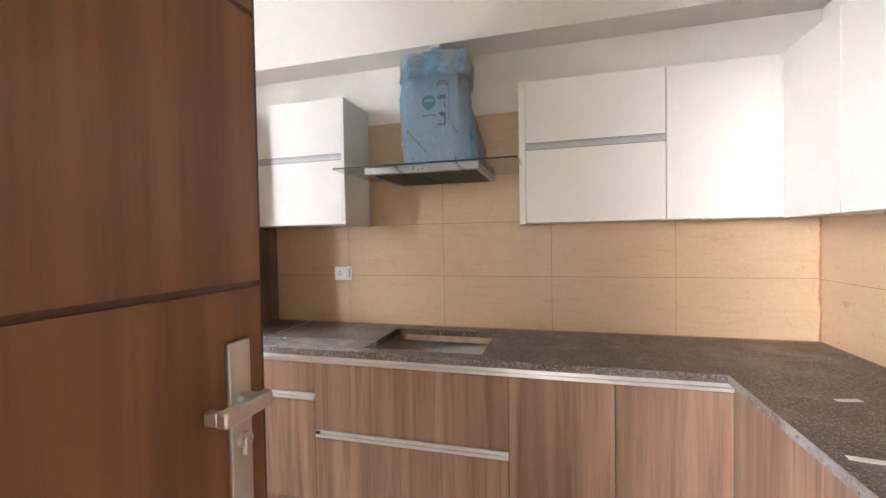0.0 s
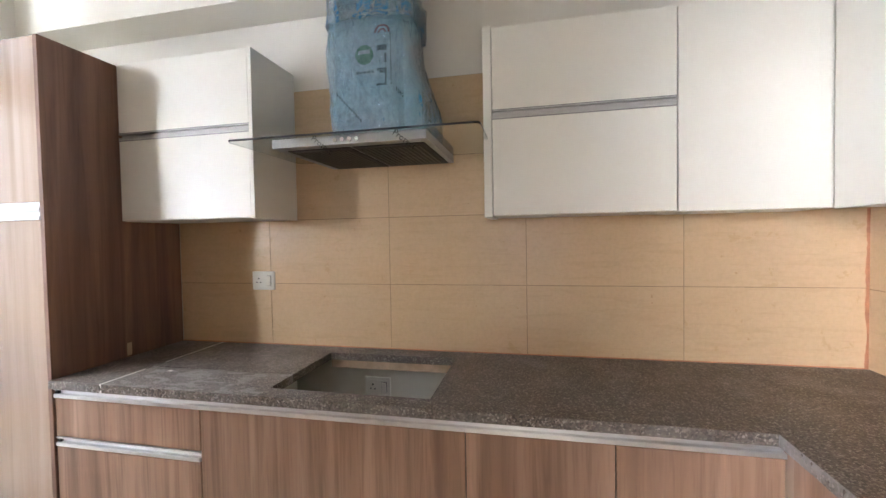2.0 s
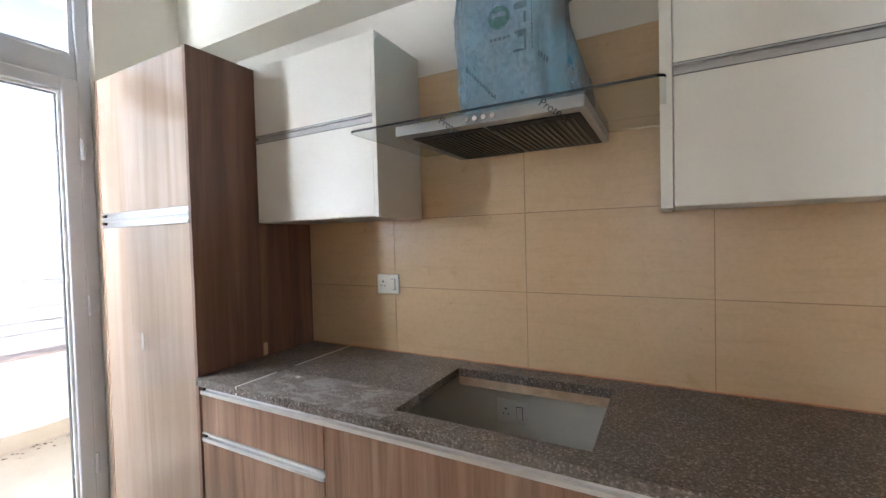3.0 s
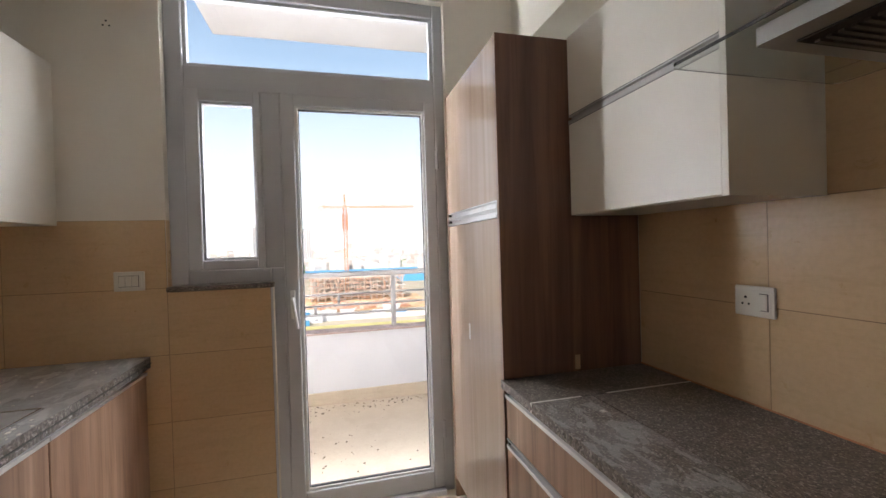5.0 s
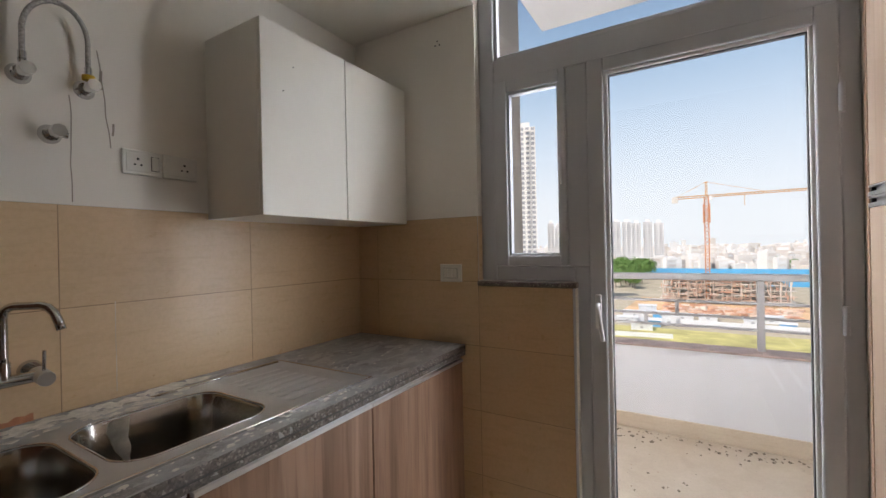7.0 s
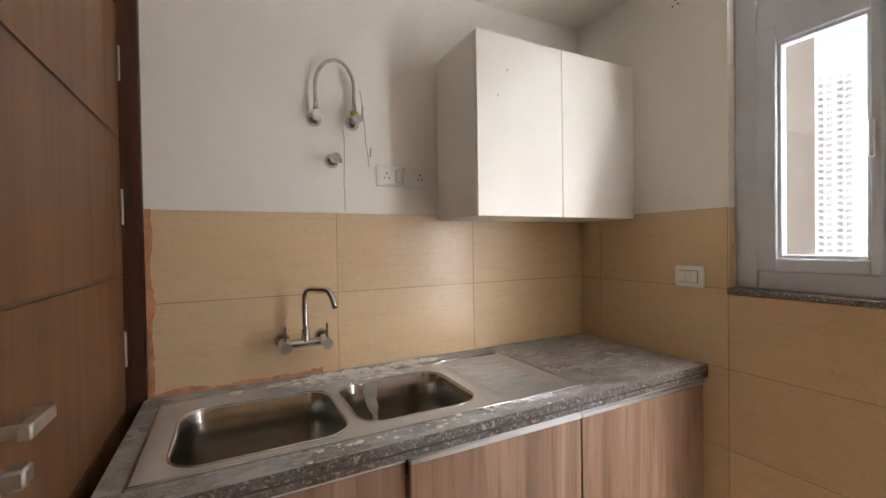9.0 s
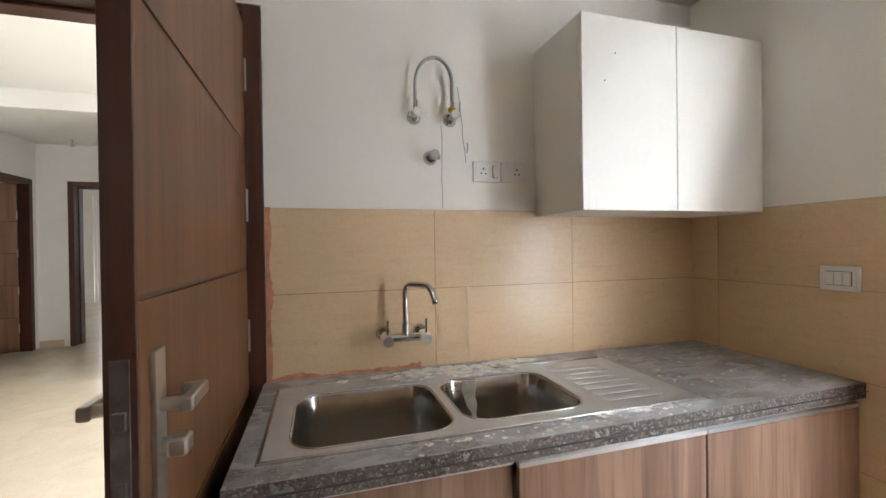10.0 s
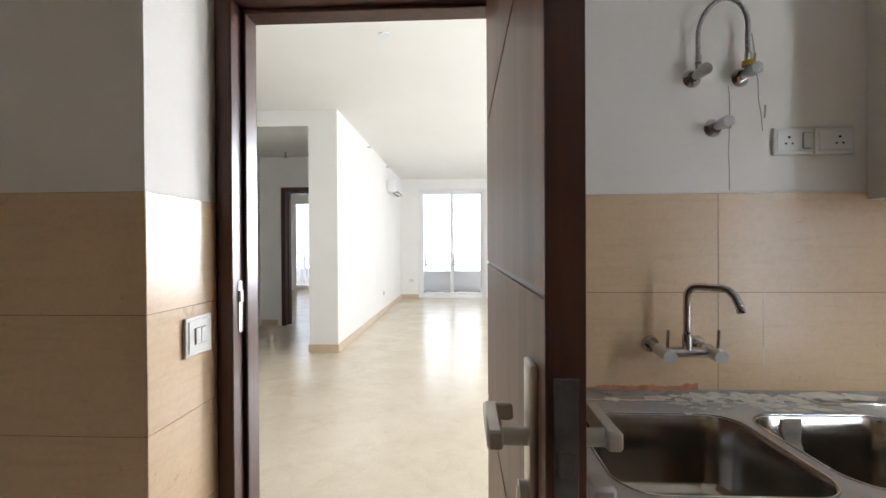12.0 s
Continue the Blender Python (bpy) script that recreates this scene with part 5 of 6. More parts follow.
# ---- kitchen balcony ----
M_FACADE = plain("facade_paint", (0.31, 0.275, 0.245), 0.85, var=0.06, scale=2, bumps=0.15)
# unseen dark sheets on the outer wall, added to damp bounced lamp light
for k, b in enumerate(((0.264, WY0, -0.4, 2.95), (WY1, 3.1, -0.4, 2.95), (WY0, WDY, -0.4, WSILL), (WY0, WY1, WTOP, 2.95))):
    structure("facade_%d" % (k + 1), bx(-3.612, -3.6, b[0], b[1], b[2], b[3]), M_FACADE, "unseen beige-brown sheet added outside to damp bounced lamp light", "wall")
structure("floor_balcony", bx(-5.0, -3.6, 0.48, 4.4, -0.17, -0.02), M_BALC, "beige tiled balcony floor with dirt along its edge", "floor")
structure("parapet_wall", bx(-5.14, -4.98, 0.48, 4.4, -0.4, 0.585, 0.006), M_PARA, "white painted balcony parapet", "parapet")
structure("parapet_coping", bx(-5.15, -4.955, 0.48, 4.4, 0.585, 0.60, 0.004), plain("pinkish_coping", (0.46, 0.36, 0.33), 0.8, var=0.25, scale=9, bumps=0.3), "pinkish cement coping on the parapet", "coping")
structure("balcony_skirting", bx(-4.98, -4.965, 0.48, 4.4, -0.02, 0.09, 0.003), M_BALC, "beige tile skirting of the balcony", "baseboard")
structure("balcony_side_wall", bx(-5.42, -3.6, 0.26, 0.48, -0.4, 7.0), M_FACADE, "beige painted fin wall at the balcony's end", "wall")
structure("balcony_end_wall", bx(-5.42, -3.6, 4.4, 4.6, -0.4, 7.0), M_PARA, "painted wall at the balcony's other end", "wall")
structure("facade_above", bx(-3.6, -3.58, 0.26, 4.6, 2.95, 7.0), M_FACADE, "painted facade above the balcony door", "wall")
structure("facade_beside", bx(-3.6, -3.4, 3.1, 4.6, -0.4, 7.0), M_FACADE, "painted facade beside the balcony door", "wall")
structure("balcony_soffit", bx(-5.02, -3.6, 0.83, 4.4, 3.08, 3.24), M_PARA, "white soffit of the balcony above", "ceiling")
# unseen mass above and behind the flat, added to keep sun off this side
structure("sun_block_above", bx(-3.6, 8.0, -9.15, 9.0, 3.25, 16.0), M_PARA, "unseen block for the upper storeys, added to keep the sun off", "building")
rail = thing("railing", (-5.07, 2.2, 0.60), "grey painted metal railing on the balcony parapet", "railing")
part("top_rail", bx(-5.095, -5.045, 0.48, 4.4, 1.062, 1.108, 0.006), M_RAIL, rail)
for z in (0.728, 0.805, 0.902):
    part("rail", bx(-5.08, -5.06, 0.48, 4.4, z, z + 0.018, 0.002), M_RAIL, rail)
for y in (0.60, 1.05, 2.23, 3.4):
    part("post", bx(-5.09, -5.05, y - 0.02, y + 0.02, 0.60, 1.062, 0.003), M_RAIL, rail)
for y, z in ((1.55, 0.746), (1.75, 0.823), (2.75, 0.746), (2.95, 0.823)):
    part("stub", bx(-5.08, -5.06, y - 0.012, y + 0.012, z, z + (0.06 if z < 0.8 else 0.08), 0.002), M_RAIL, rail)
M_DIRT = plain("dry_dirt", (0.16, 0.13, 0.10), 0.95, var=0.3, scale=50)
single("balcony_debris", flakes(260, lambda r: (-4.94 + abs(r.gauss(0, 0.10)), 0.6 + r.random() * 3), -0.02, 0.015, 31), M_DIRT, "dirt and rubble bits along the balcony parapet", "debris", kind="stuff")
single("balcony_debris", flakes(60, lambda r: (-4.15 + r.gauss(0, 0.15), 1.5 + r.gauss(0, 0.35)), -0.02, 0.013, 33), M_DIRT, "scattered dirt on the balcony tiles", "debris", kind="stuff")
single("balcony_debris", flakes(1, lambda r: (-4.1, 2.35), -0.02, 0.05, 35), M_PLASTER, "crumpled pale scrap on the balcony floor", "debris")

# ---- city ----
GZ = -38.0
EYE = Vector((-1.5, 1.9, 1.33))


def far(az, d, z=GZ):
    """A place d metres away, az degrees north of due west."""
    return Vector((EYE.x - d * math.cos(radians(az)), EYE.y + d * math.sin(radians(az)), z))


def ground_mat():
    m, nt, b = material("dry_ground")
    v = coords(nt, (0.001, 0.001, 0.001))
    n1 = noise_tex(nt, v, 40, 5, 0.6)
    n2 = noise_tex(nt, v, 9, 4, 0.6)
    c1 = ramp(nt, n1, [(0.3, (0.32, 0.27, 0.17)), (0.5, (0.48, 0.41, 0.29)), (0.7, (0.22, 0.24, 0.12))])
    c2 = ramp(nt, n2, [(0.35, (0.50, 0.44, 0.34)), (0.65, (0.38, 0.34, 0.26))])
    c = mixc(nt, 0.5, c1, c2)
    nt.links.new(c, b.inputs["Base Color"])
    b.inputs["Roughness"].default_value = 0.95
    return m


bm = bmesh.new()
bmesh.ops.create_grid(bm, x_segments=8, y_segments=8, size=4800)
bm.transform(Matrix.Translation((0, 0, GZ)))
structure("ground", bm, ground_mat(), "dry ground reaching to the horizon", "ground")


def haze_mat():
    """The bright haze that stands over the horizon, thinning upwards."""
    m, nt, b = material("horizon_haze")
    nt.nodes.remove(b)
    tc = nt.nodes.new("ShaderNodeTexCoord")
    sp = nt.nodes.new("ShaderNodeSeparateXYZ")
    nt.links.new(tc.outputs["Object"], sp.inputs[0])
    mr = nt.nodes.new("ShaderNodeMapRange")
    mr.inputs["From Min"].default_value, mr.inputs["From Max"].default_value = 0.0, 3300.0
    mr.inputs["To Min"].default_value, mr.inputs["To Max"].default_value = 0.95, 0.0
    mr.interpolation_type = "SMOOTHSTEP"
    nt.links.new(sp.outputs["Z"], mr.inputs["Value"])
    em = node(nt, "ShaderNodeEmission", Strength=1.08)
    nt.links.new(ramp(nt, mr.outputs[0], [(0.45, (0.52, 0.78, 1.0)), (0.92, (0.86, 0.94, 1.0))]), em.inputs["Color"])
    tr = nt.nodes.new("ShaderNodeBsdfTransparent")
    mx = nt.nodes.new("ShaderNodeMixShader")
    nt.links.new(mr.outputs[0], mx.inputs[0])
    nt.links.new(tr.outputs[0], mx.inputs[1])
    nt.links.new(em.outputs[0], mx.inputs[2])
    nt.links.new(mx.outputs[0], nt.nodes["Material Output"].inputs["Surface"])
    return m


ring = [[Vector((3900 * math.cos(2 * math.pi * k / 64), 3900 * math.sin(2 * math.pi * k / 64), z)) for k in range(64)] for z in (GZ, 700.0, 1400.0, 2400.0, 3400.0)]
structure("backdrop", loft(ring), haze_mat(), "bright hazy sky all round above the horizon", "sky")


def isl(name, cols, rough=0.85):
    """A joined mass of far boxes, each with its own tint."""
    m, nt, b = material(name)
    g = nt.nodes.new("ShaderNodeNewGeometry")
    c = ramp(nt, g.outputs["Random Per Island"], [(i / (len(cols) - 1), c) for i, c in enumerate(cols)])
    nt.links.new(c, b.inputs["Base Color"])
    b.inputs["Roughness"].default_value = rough
    return m


M_CITY = isl("far_city_walls", [(0.78, 0.77, 0.75), (0.84, 0.83, 0.81), (0.68, 0.63, 0.57), (0.82, 0.81, 0.78), (0.60, 0.52, 0.45), (0.85, 0.85, 0.84)])
M_TOWER = plain("tower_concrete", (0.80, 0.78, 0.75), 0.85, var=0.05, scale=0.05)
M_TWIN = plain("tower_openings", (0.36, 0.37, 0.39), 0.4, var=0.2, scale=0.1)
M_LEAF = isl("foliage", [(0.10, 0.19, 0.04), (0.15, 0.27, 0.07), (0.12, 0.23, 0.05)])
M_CRANE = plain("crane_paint", (0.56, 0.27, 0.02), 0.5, var=0.1)
M_MAST = plain("crane_mast_paint", (0.60, 0.21, 0.04), 0.5, var=0.1)
M_CONC = plain("raw_concrete", (0.68, 0.64, 0.58), 0.9, var=0.12, scale=0.3)
M_RUST = isl("scaffold_and_rebar", [(0.56, 0.28, 0.17), (0.66, 0.42, 0.28), (0.76, 0.68, 0.58), (0.50, 0.24, 0.15)])
M_SOIL = plain("pale_orange_soil", (0.62, 0.42, 0.24), 0.95, var=0.3, scale=0.08)
M_BLUE = plain("blue_sheet", (0.10, 0.40, 0.68), 0.5, var=0.1, scale=0.05)
M_WHITES = plain("white_sheet", (0.72, 0.73, 0.74), 0.5, var=0.06, scale=0.2)
M_GRASS = plain("dry_grass", (0.46, 0.42, 0.16), 0.95, var=0.35, scale=0.08)
M_TRUNK = plain("bark", (0.10, 0.07, 0.05), 0.9)


def apartment_tower(az, d, w, dp, top, label, floors, bays):
    """A tower with a slab line, balconies and openings on each floor of the faces that can be seen."""
    p = far(az, d)
    t = thing("apartment_tower", p, label, "building", "far apartment towers")
    m = Matrix.Translation(p) @ pose(0, 0, 0, 0, 0, -az)
    h = top - GZ
    bm = bx(-dp / 2, dp / 2, -w / 2, w / 2, 0, h)
    bm.transform(m)
    part("wall", bm, M_TOWER, t)
    bm = bx(-dp * 0.3, dp * 0.3, -w * 0.25, w * 0.25, h, h + 4)
    bm.transform(m)
    part("roof_house", bm, M_TOWER, t)
    fh = h / floors
    bal, op = bmesh.new(), bmesh.new()
    for k in range(floors):
        z = k * fh
        for j in range(bays):
            y = -w / 2 + w * (j + 0.5) / bays
            bw = w / bays * 0.33
            if j % 2 == 0:
                bx(dp / 2, dp / 2 + 1.3, y - bw, y + bw, z, z + 1.1, bm=bal)
            bx(dp / 2, dp / 2 + 0.05, y - bw * 0.9, y + bw * 0.9, z + 1.1, z + fh * 0.9, bm=op)
    bal.transform(m)
    op.transform(m)
    tagged(part("balconies", bal, M_TOWER, t), kind="stuff")
    tagged(part("windows", op, M_TWIN, t), kind="stuff")
    return t


apartment_tower(-19.55, 300, 14.5, 14, 84, "tall pale apartment tower with stacked balconies", 36, 4)
for az, tp in ((-16.35, 34), (-15.45, 30)):
    apartment_tower(az, 620, 9, 14, tp, "white apartment tower far across the town", 20, 4)
for i, (az, tp) in enumerate(((-9.4, 36), (-8.3, 37), (-7.1, 36), (-6.0, 34), (-4.7, 35), (-3.5, 33))):
    apartment_tower(az, 700, 13.0, 16, tp, "white apartment tower in a row across the town", 22, 4)

# low town: boxes with roof parapets and water tanks, from 420 m to 2.4 km
r = random.Random(11)
verts, faces = [], []


def fast_box(cx, cy, z0, z1, sx, sy, a):
    k = len(verts)
    c, s = math.cos(a), math.sin(a)
    for z in (z0, z1):
        for ux, uy in ((-1, -1), (1, -1), (1, 1), (-1, 1)):
            verts.append((cx + c * ux * sx - s * uy * sy, cy + s * ux * sx + c * uy * sy, z))
    faces.extend([(k, k + 1, k + 5, k + 4), (k + 1, k + 2, k + 6, k + 5), (k + 2, k + 3, k + 7, k + 6), (k + 3, k, k + 4, k + 7), (k + 4, k + 5, k + 6, k + 7)])


for i in range(1500):
    d = 620 + 1900 * r.random() ** 1.3
    az = r.uniform(-34, 26)
    p = far(az, d)
    h = r.uniform(9, 24) + (d > 1100) * r.uniform(4, 14) + (r.random() < 0.05) * r.uniform(6, 20)
    a = r.random() * 0.6
    sx, sy = r.uniform(4, 9), r.uniform(4, 9)
    fast_box(p.x, p.y, GZ, GZ + h, sx, sy, a)
    fast_box(p.x + 2, p.y + 1, GZ + h, GZ + h + 2.2, sx * 0.3, sy * 0.3, a)
    for k in range(3):
        fast_box(p.x, p.y, GZ + h * (0.2 + 0.3 * k), GZ + h * (0.32 + 0.3 * k), sx * 1.04, sy * 0.8, a)
me = bpy.data.meshes.new("distant_town")
me.from_pydata(verts, [], faces)
me.materials.append(M_CITY)
tagged(new("distant_town", me), "pale low houses of a town spreading to the horizon", "town", "", "stuff")
# the same town seen from the other side of the building
verts, faces = [], []
for i in range(500):
    x, y = r.uniform(-500, 500), -r.uniform(200, 1500)
    h = r.uniform(7, 17) + (r.random() < 0.05) * 30
    fast_box(x, y, GZ, GZ + h, r.uniform(4, 9), r.uniform(4, 9), r.random())
me = bpy.data.meshes.new("distant_town")
me.from_pydata(verts, [], faces)
me.materials.append(M_CITY)
tagged(new("distant_town", me), "pale low houses beyond the living room balcony", "town", "", "stuff")


def tree(p, h, seed):
    rr = random.Random(seed)
    t = thing("tree", p, "dark green leafy tree at the edge of the site", "tree", "trees by the site")
    bm = rod(p, p + Vector((0, 0, h * 0.45)), 0.35, n=8, r2=0.2)
    for k in range(4):
        a = rr.random() * 6.28
        q = p + Vector((math.cos(a) * h * 0.25, math.sin(a) * h * 0.25, h * 0.7))
        rod(p + Vector((0, 0, h * 0.35)), q, 0.16, bm=bm, n=6, r2=0.05)
    part("trunk", bm, M_TRUNK, t)
    vs, fs = [], []
    for k in range(420):
        u = Vector((rr.gauss(0, 1), rr.gauss(0, 1), rr.gauss(0, 1))).normalized()
        rad = (0.45 + 0.55 * rr.random() ** 0.5) * (1 + 0.35 * noise.noise(u * 2.2 + Vector((seed, 0, 0))))
        c = p + Vector((u.x * h * 0.42 * rad, u.y * h * 0.42 * rad, h * 0.64 + u.z * h * 0.36 * rad))
        s = h * 0.055 * rr.uniform(0.6, 1.4)
        e1 = Vector((rr.gauss(0, 1), rr.gauss(0, 1), rr.gauss(0, 1))).normalized()
        e2 = e1.cross(u + Vector((0.1, 0.2, 0.3))).normalized()
        b0 = len(vs)
        vs.extend([c + e1 * s, c + e2 * s * 0.7, c - e1 * s, c - e2 * s * 0.7])
        fs.append((b0, b0 + 1, b0 + 2, b0 + 3))
    me = bpy.data.meshes.new("crown")
    me.from_pydata(vs, [], fs)
    me.materials.append(M_LEAF)
    ob = new("crown", me)
    ob.parent = t
    ob.matrix_parent_inverse = Matrix.Translation(t.location).inverted()
    tagged(ob, "dense crown of small leaves", kind="stuff")


for i in range(26):
    d = 500 + 16 * (i % 9) + r.uniform(-8, 8)
    tree(far(-9.8 + 5.4 * r.random() - 0.4 * (i % 3), d), r.uniform(17, 25), i)
for i in range(14):
    tree(far(r.uniform(-9.2, -5.2), r.uniform(400, 490)), r.uniform(12, 17), 30 + i)
for i in range(10):
    tree(far(r.uniform(5.0, 11.0), r.uniform(640, 720)), r.uniform(14, 21), 60 + i)
for i in range(6):
    tree(far(r.uniform(-30, -12), r.uniform(340, 520)), r.uniform(9, 14), 90 + i)


def slab_at(az, d, w, dp, z0, z1):
    p = far(az, d)
    b2 = bx(-dp / 2, dp / 2, -w / 2, w / 2, z0, z1)
    b2.transform(Matrix.Translation(p) @ pose(0, 0, 0, 0, 0, -az))
    return b2


# building site
site = thing("building_under_construction", far(2.6, 318), "unfinished concrete frame with rusty scaffolding on a building site", "building")
part("earthworks", slab_at(2.6, 300, 96, 70, 0.0, 0.8), M_SOIL, site, "bare orange soil")
for k in range(5):
    part("floor_slab", slab_at(2.9, 325, 70 - 8 * (k % 2), 26, 3.4 * (k + 1), 3.4 * (k + 1) + 0.4), M_CONC, site)
cols = bmesh.new()
for i in range(15):
    for j in range(3):
        bx(-12 + j * 12 - 0.3, -12 + j * 12 + 0.3, -33 + i * 4.7 - 0.35, -33 + i * 4.7 + 0.35, 0.8, 17.4, bm=cols)
cols.transform(Matrix.Translation(far(2.9, 325)) @ pose(0, 0, 0, 0, 0, -2.9))
tagged(part("columns", cols, M_CONC, site), kind="stuff")
verts, faces = [], []
c0 = far(2.9, 311)
for i in range(520):
    y = r.uniform(-34, 34)
    z = r.uniform(0, 18)
    if r.random() < 0.5:
        fast_box(c0.x + r.uniform(-1, 1), c0.y + y, GZ + z, GZ + z + r.uniform(1.0, 3.2), 0.16, 0.16, 0)
    else:
        fast_box(c0.x + r.uniform(-1, 1), c0.y + y, GZ + z, GZ + z + 0.25, 0.12, r.uniform(1.0, 3.5), 0)
for i in range(260):
    a, d = r.uniform(-3, 9.5), r.uniform(262, 300)
    p = far(a, d)
    fast_box(p.x, p.y, GZ + 0.8, GZ + 0.8 + r.uniform(0.3, 1.6), r.uniform(0.4, 2), r.uniform(0.4, 3), r.random())
me = bpy.data.meshes.new("scaffolding")
me.from_pydata(verts, [], faces)
me.materials.append(M_RUST)
ob = new("scaffolding", me)
ob.parent = site
ob.matrix_parent_inverse = Matrix.Translation(site.location).inverted()
tagged(ob, "rusty scaffolding, rebar and stacked material", kind="stuff")
for az, d, w, hh in ((2.2, 610, 190, 8), (10.4, 470, 60, 11)):
    single("blue_hoarding", slab_at(az, d, w, 1.0, 0, hh), M_BLUE, "blue corrugated hoarding round the site", "fence")
for az, d, w, dp, hh, mt in ((-5.6, 214, 9, 6, 2.8, M_WHITES), (-4.4, 226, 7, 6, 2.8, M_BLUE), (-2.6, 232, 6, 6, 5.2, M_WHITES), (-7.2, 232, 9, 6, 2.8, M_WHITES), (8.6, 238, 6, 6, 3.0, M_BLUE), (5.6, 244, 7, 4, 2.6, M_WHITES), (-6.4, 250, 11, 7, 3.2, M_WHITES), (-4.9, 262, 9, 7, 5.0, M_WHITES), (-3.4, 252, 8, 6, 3.0, M_BLUE), (-1.2, 248, 10, 6, 3.0, M_WHITES), (1.4, 250, 8, 5, 2.8, M_WHITES), (7.2, 256, 9, 6, 3.2, M_WHITES)):
    c = thing("site_cabin", far(az, d), "flat-roofed site cabin on the building site", "cabin", "site cabins")
    part("walls", slab_at(az, d, w, dp, 0, hh), mt, c)
    part("roof", slab_at(az, d, w + 0.6, dp + 0.6, hh, hh + 0.25), M_WHITES, c)
    part("window", slab_at(az, d - dp / 2 - 0.02, 1.4, 0.1, 1.0, 2.0), M_TWIN, c)
single("site_wall", slab_at(3.0, 232, 110, 0.5, 0, 2.6), M_WHITES, "long white sheet fence along the site", "fence")
single("site_wall", slab_at(-6.0, 196, 26, 0.5, 0, 2.0), M_WHITES, "long white sheet fence along the site", "fence")
single("dry_field", slab_at(2.0, 198, 90, 40, 0.0, 0.15), M_GRASS, "dry yellow-green field beside the site", "field")
single("dirt_road", slab_at(1.0, 172, 140, 9, 0.0, 0.18), M_SOIL, "dusty dirt road below the building", "road")

# tower crane
cb = far(1.48, 318)
crane = thing("tower_crane", cb, "orange lattice tower crane standing over the building site", "crane")
CH = 1.33 + 318 * math.tan(radians(5.35)) - GZ


def lattice(p, q, w, n, bm, bar_r=0.17):
    """A square lattice boom of four chords with zigzag braces."""
    p, q = Vector(p), Vector(q)
    d = (q - p).normalized()
    s = d.cross(Vector((0.0, 0.2, 1.0)) if abs(d.z) < 0.9 else Vector((1, 0, 0))).normalized()
    u = s.cross(d)
    cs = [s * a + u * b for a, b in ((w, w), (w, -w), (-w, -w), (-w, w))]
    for c in cs:
        rod(p + c, q + c, bar_r, bm=bm, n=5)
    for i in range(n):
        a, b = p + (q - p) * i / n, p + (q - p) * (i + 1) / n
        for k in range(4):
            rod(a + cs[k], b + cs[(k + 1) % 4], bar_r * 0.55, bm=bm, n=4)
    return bm


part("mast", lattice(cb, cb + Vector((0, 0, CH)), 1.15, 30, bmesh.new(), 0.26), M_MAST, crane, "red-orange lattice mast")
jd = Vector((math.sin(radians(1.48)), math.cos(radians(1.48)), 0))
jt = cb + Vector((0, 0, CH + 0.5))
part("jib", lattice(jt, jt + jd * 52, 0.55, 26, bmesh.new()), M_CRANE, crane)
part("counter_jib", lattice(jt, jt - jd * 18, 0.7, 8, bmesh.new()), M_CRANE, crane)
part("counterweight", bx(jt.x - 1, jt.x + 1, jt.y - 19.5, jt.y - 16, jt.z - 3.2, jt.z + 0.6), M_CONC, crane, "grey concrete counterweight")
part("tower_head", lattice(jt, jt + Vector((0, 0, 9.5)), 0.5, 5, bmesh.new()), M_CRANE, crane)
part("cab", bx(jt.x - 1.2, jt.x + 1.2, jt.y + 1.2, jt.y + 3.4, jt.z - 2.6, jt.z, 0.2), M_WHITES, crane, "white operator cab")
part("climbing_frame", lattice(jt - Vector((0, 0, 17)), jt - Vector((0, 0, 5)), 1.8, 6, bmesh.new(), 0.24), M_MAST, crane)
for a in (30, -17):
    part("tie_rod", rod(jt + Vector((0, 0, 9.3)), jt + jd * a + Vector((0, 0, 0.6)), 0.1, n=4), M_CRANE, crane)
part("trolley_hook", rod(jt + jd * 20, jt + jd * 20 - Vector((0, 0, 7)), 0.14, n=5), M_CRANE, crane)

# ---- wall tiles ----
TT = 0.0035


def tiles(parent, axis, face, sign, us, vs, skip=None, mat=None):
    """Tiles between the joints us (along the wall) and vs (up); each proud of the grout."""
    g = 0.0014
    for i in range(len(us) - 1):
        for j in range(len(vs) - 1):
            if skip and skip(i, j):
                continue
            a, b = sorted((face, face + sign * TT))
            u0, u1 = sorted((us[i], us[i + 1]))
            if axis == "y":
                bm = bx(u0 + g, u1 - g, a, b, vs[j] + g, vs[j + 1] - g)
            else:
                bm = bx(a, b, u0 + g, u1 - g, vs[j] + g, vs[j + 1] - g)
            part("tile", bm, mat or M_TILE, parent)


def tiled(name, axis, face, sign, us, vs, label, skip=None):
    lo, hi = min(us), max(us)
    a, b = sorted((face - sign * 0.001, face + sign * 0.0022))
    bm = bx(lo, hi, a, b, vs[0], vs[-1]) if axis == "y" else bx(a, b, lo, hi, vs[0], vs[-1])
    g = structure(name, bm, M_GROUT, label, "wall tiles")
    tiles(g, axis, face, sign, us, vs, skip)
    return g


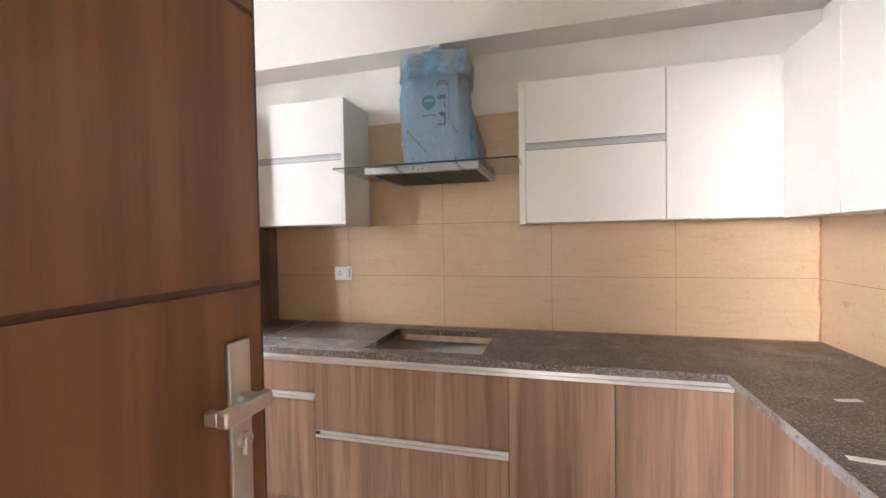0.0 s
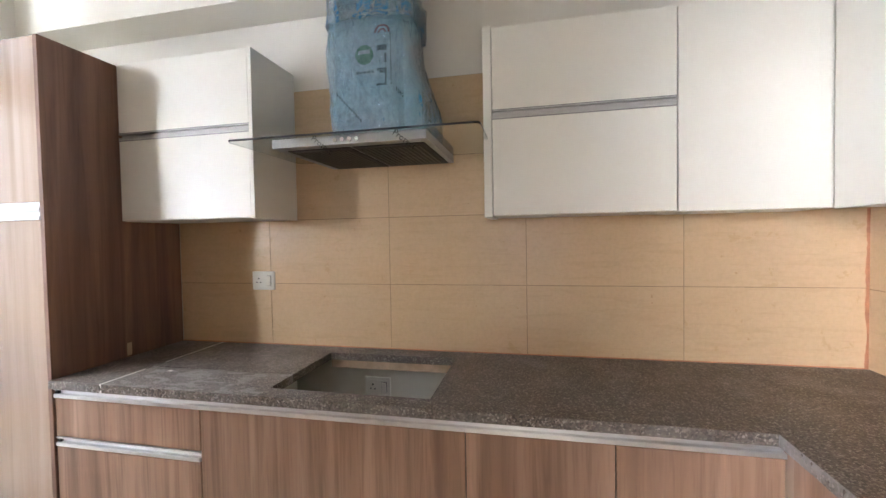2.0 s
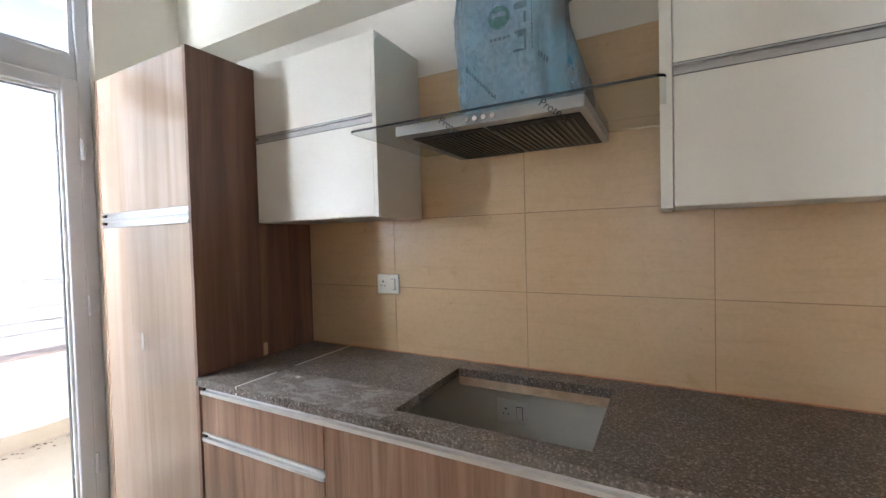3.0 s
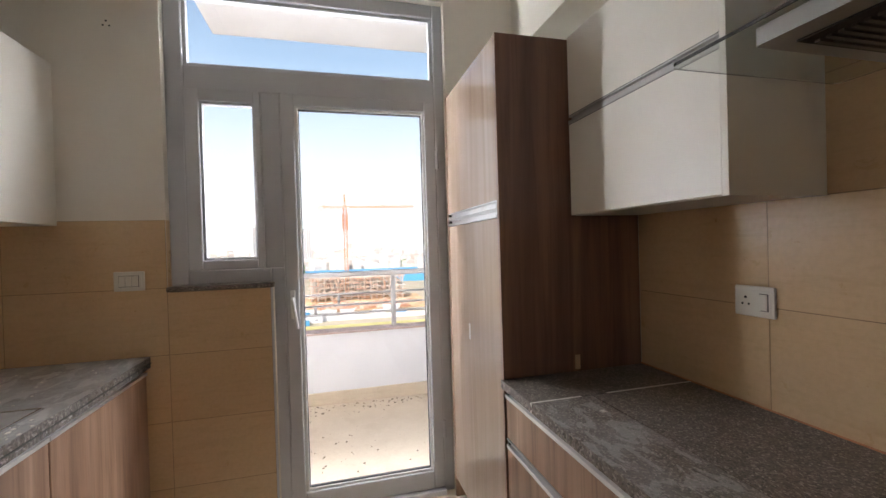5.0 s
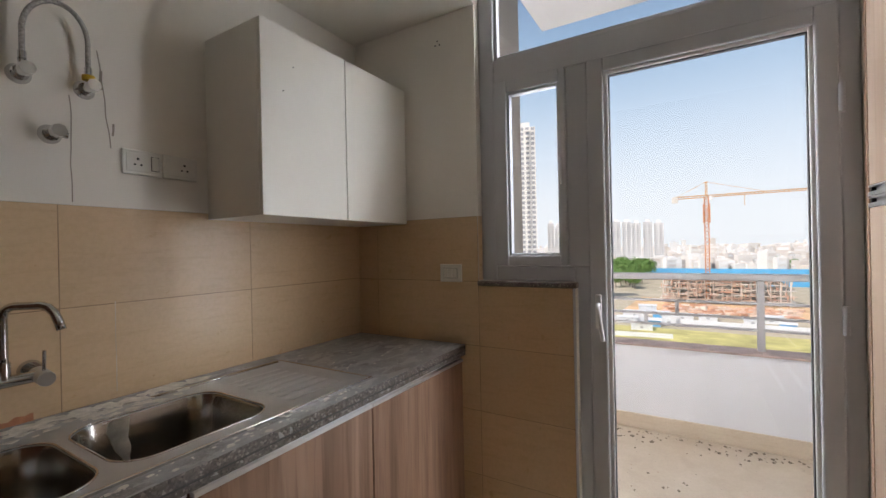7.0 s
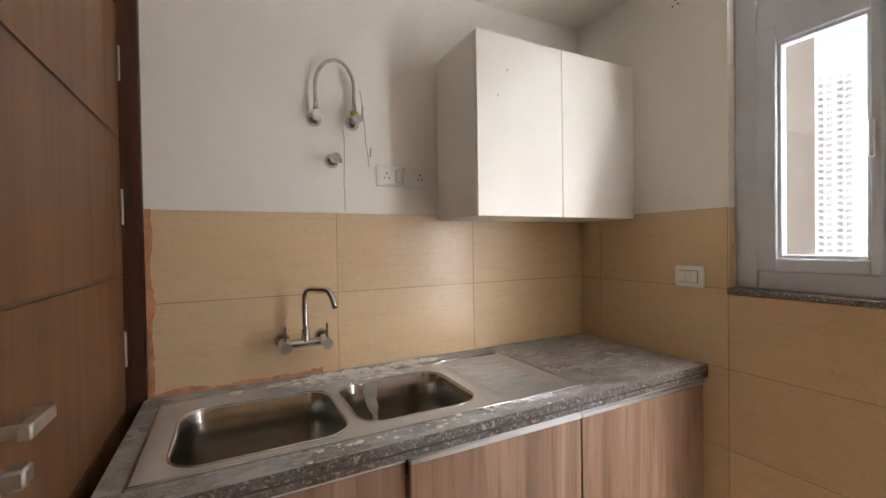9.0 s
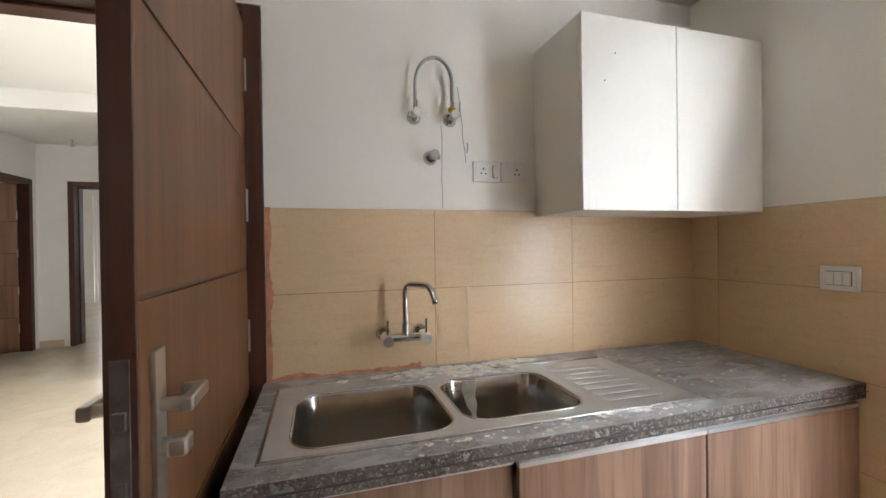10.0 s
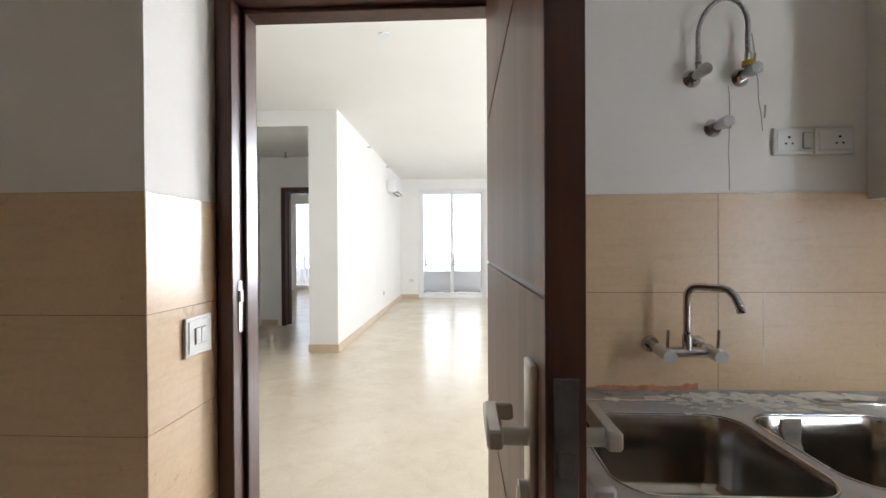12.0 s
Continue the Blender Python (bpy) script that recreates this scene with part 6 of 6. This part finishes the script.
tiled("tiling_north", "y", N, -1, [-2.69, -2.182, -1.583, -0.985, -0.390, E], [NC, 1.116, 1.415, 1.715, 2.008], "glossy beige tiles above the hob worktop")
tiled("tiling_east", "x", E, -1, [1.1, 1.70, 2.30, N], [NC, 1.112, 1.412], "glossy beige tiles above the side worktop")
tiled("tiling_south", "y", S, 1, [W, -2.736, -2.121, -1.520], [SC, 1.165, 1.471], "glossy beige tiles above the sink worktop")
tiled("tiling_west", "x", W, 1, [S, 0.40, WY0 - 0.002], [0.0, 0.262, 0.560, 0.862, 1.162, 1.466], "glossy beige tiles on the outer wall")
tiled("tiling_west_below", "x", W, 1, [WY0 - 0.002, WDY - 0.012], [0.0, 0.262, 0.560, 0.862, WSILL - 0.023], "glossy beige tiles below the side window")
tiled("tiling_doorway", "x", DX1, -1, [0.284, 0.5785], [0.0, 0.235, 0.535, 0.835, 1.142, 1.453], "glossy beige tiles on the doorway return")
tiled("tiling_pier", "y", 0.576, 1, [DX1 - 0.003, 0.0, E], [0.0, 0.235, 0.535, 0.835, 1.142, 1.453], "glossy beige tiles on the projecting wall")
structure("trim_window", bx(W + 0.0, W + 0.004, WDY - 0.012, WDY - 0.002, 0.0, WSILL - 0.023, 0.001), M_UPVC, "grey tile trim beside the balcony door", "trim")
structure("tile_reveal", bx(W - 0.038, W, WY0 - 0.0, WY0 + 0.003, WSILL + 0.002, 1.466), M_TILE, "beige tile strip on the window reveal", "wall tiles")
# terracotta grout smears round the sink-side tiles
def smear(along, a0, a1, edge, lo, hi, y, seed, n=110):
    """A thin ragged smear on a wall facing y: along 'x' it creeps up from edge, along 'z' it creeps to -x."""
    bm = bmesh.new()
    prev = None
    for i in range(n + 1):
        a = a0 + (a1 - a0) * i / n
        k = 0.5 + 0.8 * noise.noise(Vector((a * 9 + seed, seed, 0))) + 0.35 * noise.noise(Vector((a * 60, seed, 3)))
        d = lo + (hi - lo) * min(max(k, 0.0), 1.0)
        ends = ((a, edge), (a, edge + d)) if along == "x" else ((edge, a), (edge - d, a))
        row = [bm.verts.new((px, y + dy, pz)) for dy in (0.0, 0.0012) for px, pz in ends]
        if prev:
            bm.faces.new((prev[2], prev[3], row[3], row[2]))
            bm.faces.new((prev[0], prev[2], row[2], row[0]))
            bm.faces.new((prev[1], prev[3], row[3], row[1]))
        prev = row
    return bm


structure("grout_smear", smear("z", SC, 1.473, -1.5085, 0.010, 0.026, S + 0.0034, 2.0), M_GROUTRED, "terracotta-coloured grout smeared down the tile edge", "trim")
structure("grout_smear_sink", smear("x", -2.06, -1.51, SC, 0.004, 0.024, S + 0.0034, 5.0), M_GROUTRED, "terracotta-coloured grout smeared along the worktop", "trim")
structure("grout_smear_east", smear("z", NC, 1.40, E - 0.004, 0.003, 0.012, N - 0.0052, 7.0), M_GROUTRED, "terracotta-coloured grout smeared in the corner", "trim")
structure("tile_drip", smear("z", 0.885, 1.172, -2.256, 0.0008, 0.0035, S + 0.0034, 9.0), plain("dried_drip", (0.66, 0.56, 0.43), 0.8, var=0.2), "thin pale paint drip down the tiles", "stain")
structure("grout_smear_north", bx(-2.69, E, N - 0.0065, N - 0.003, NC, NC + 0.004), M_GROUTRED, "terracotta-coloured grout line along the hob worktop", "trim")
structure("grout_smear_corner", bx(E - 0.006, E - 0.003, N - 0.008, N - 0.0035, NC, 1.40), M_GROUTRED, "terracotta-coloured grout in the tile corner", "trim")
structure("tile_top_line", bx(W, -1.52, S, S + 0.0045, 1.4705, 1.476, 0.001), M_WALL, "uneven white plaster line above the tiles", "trim")
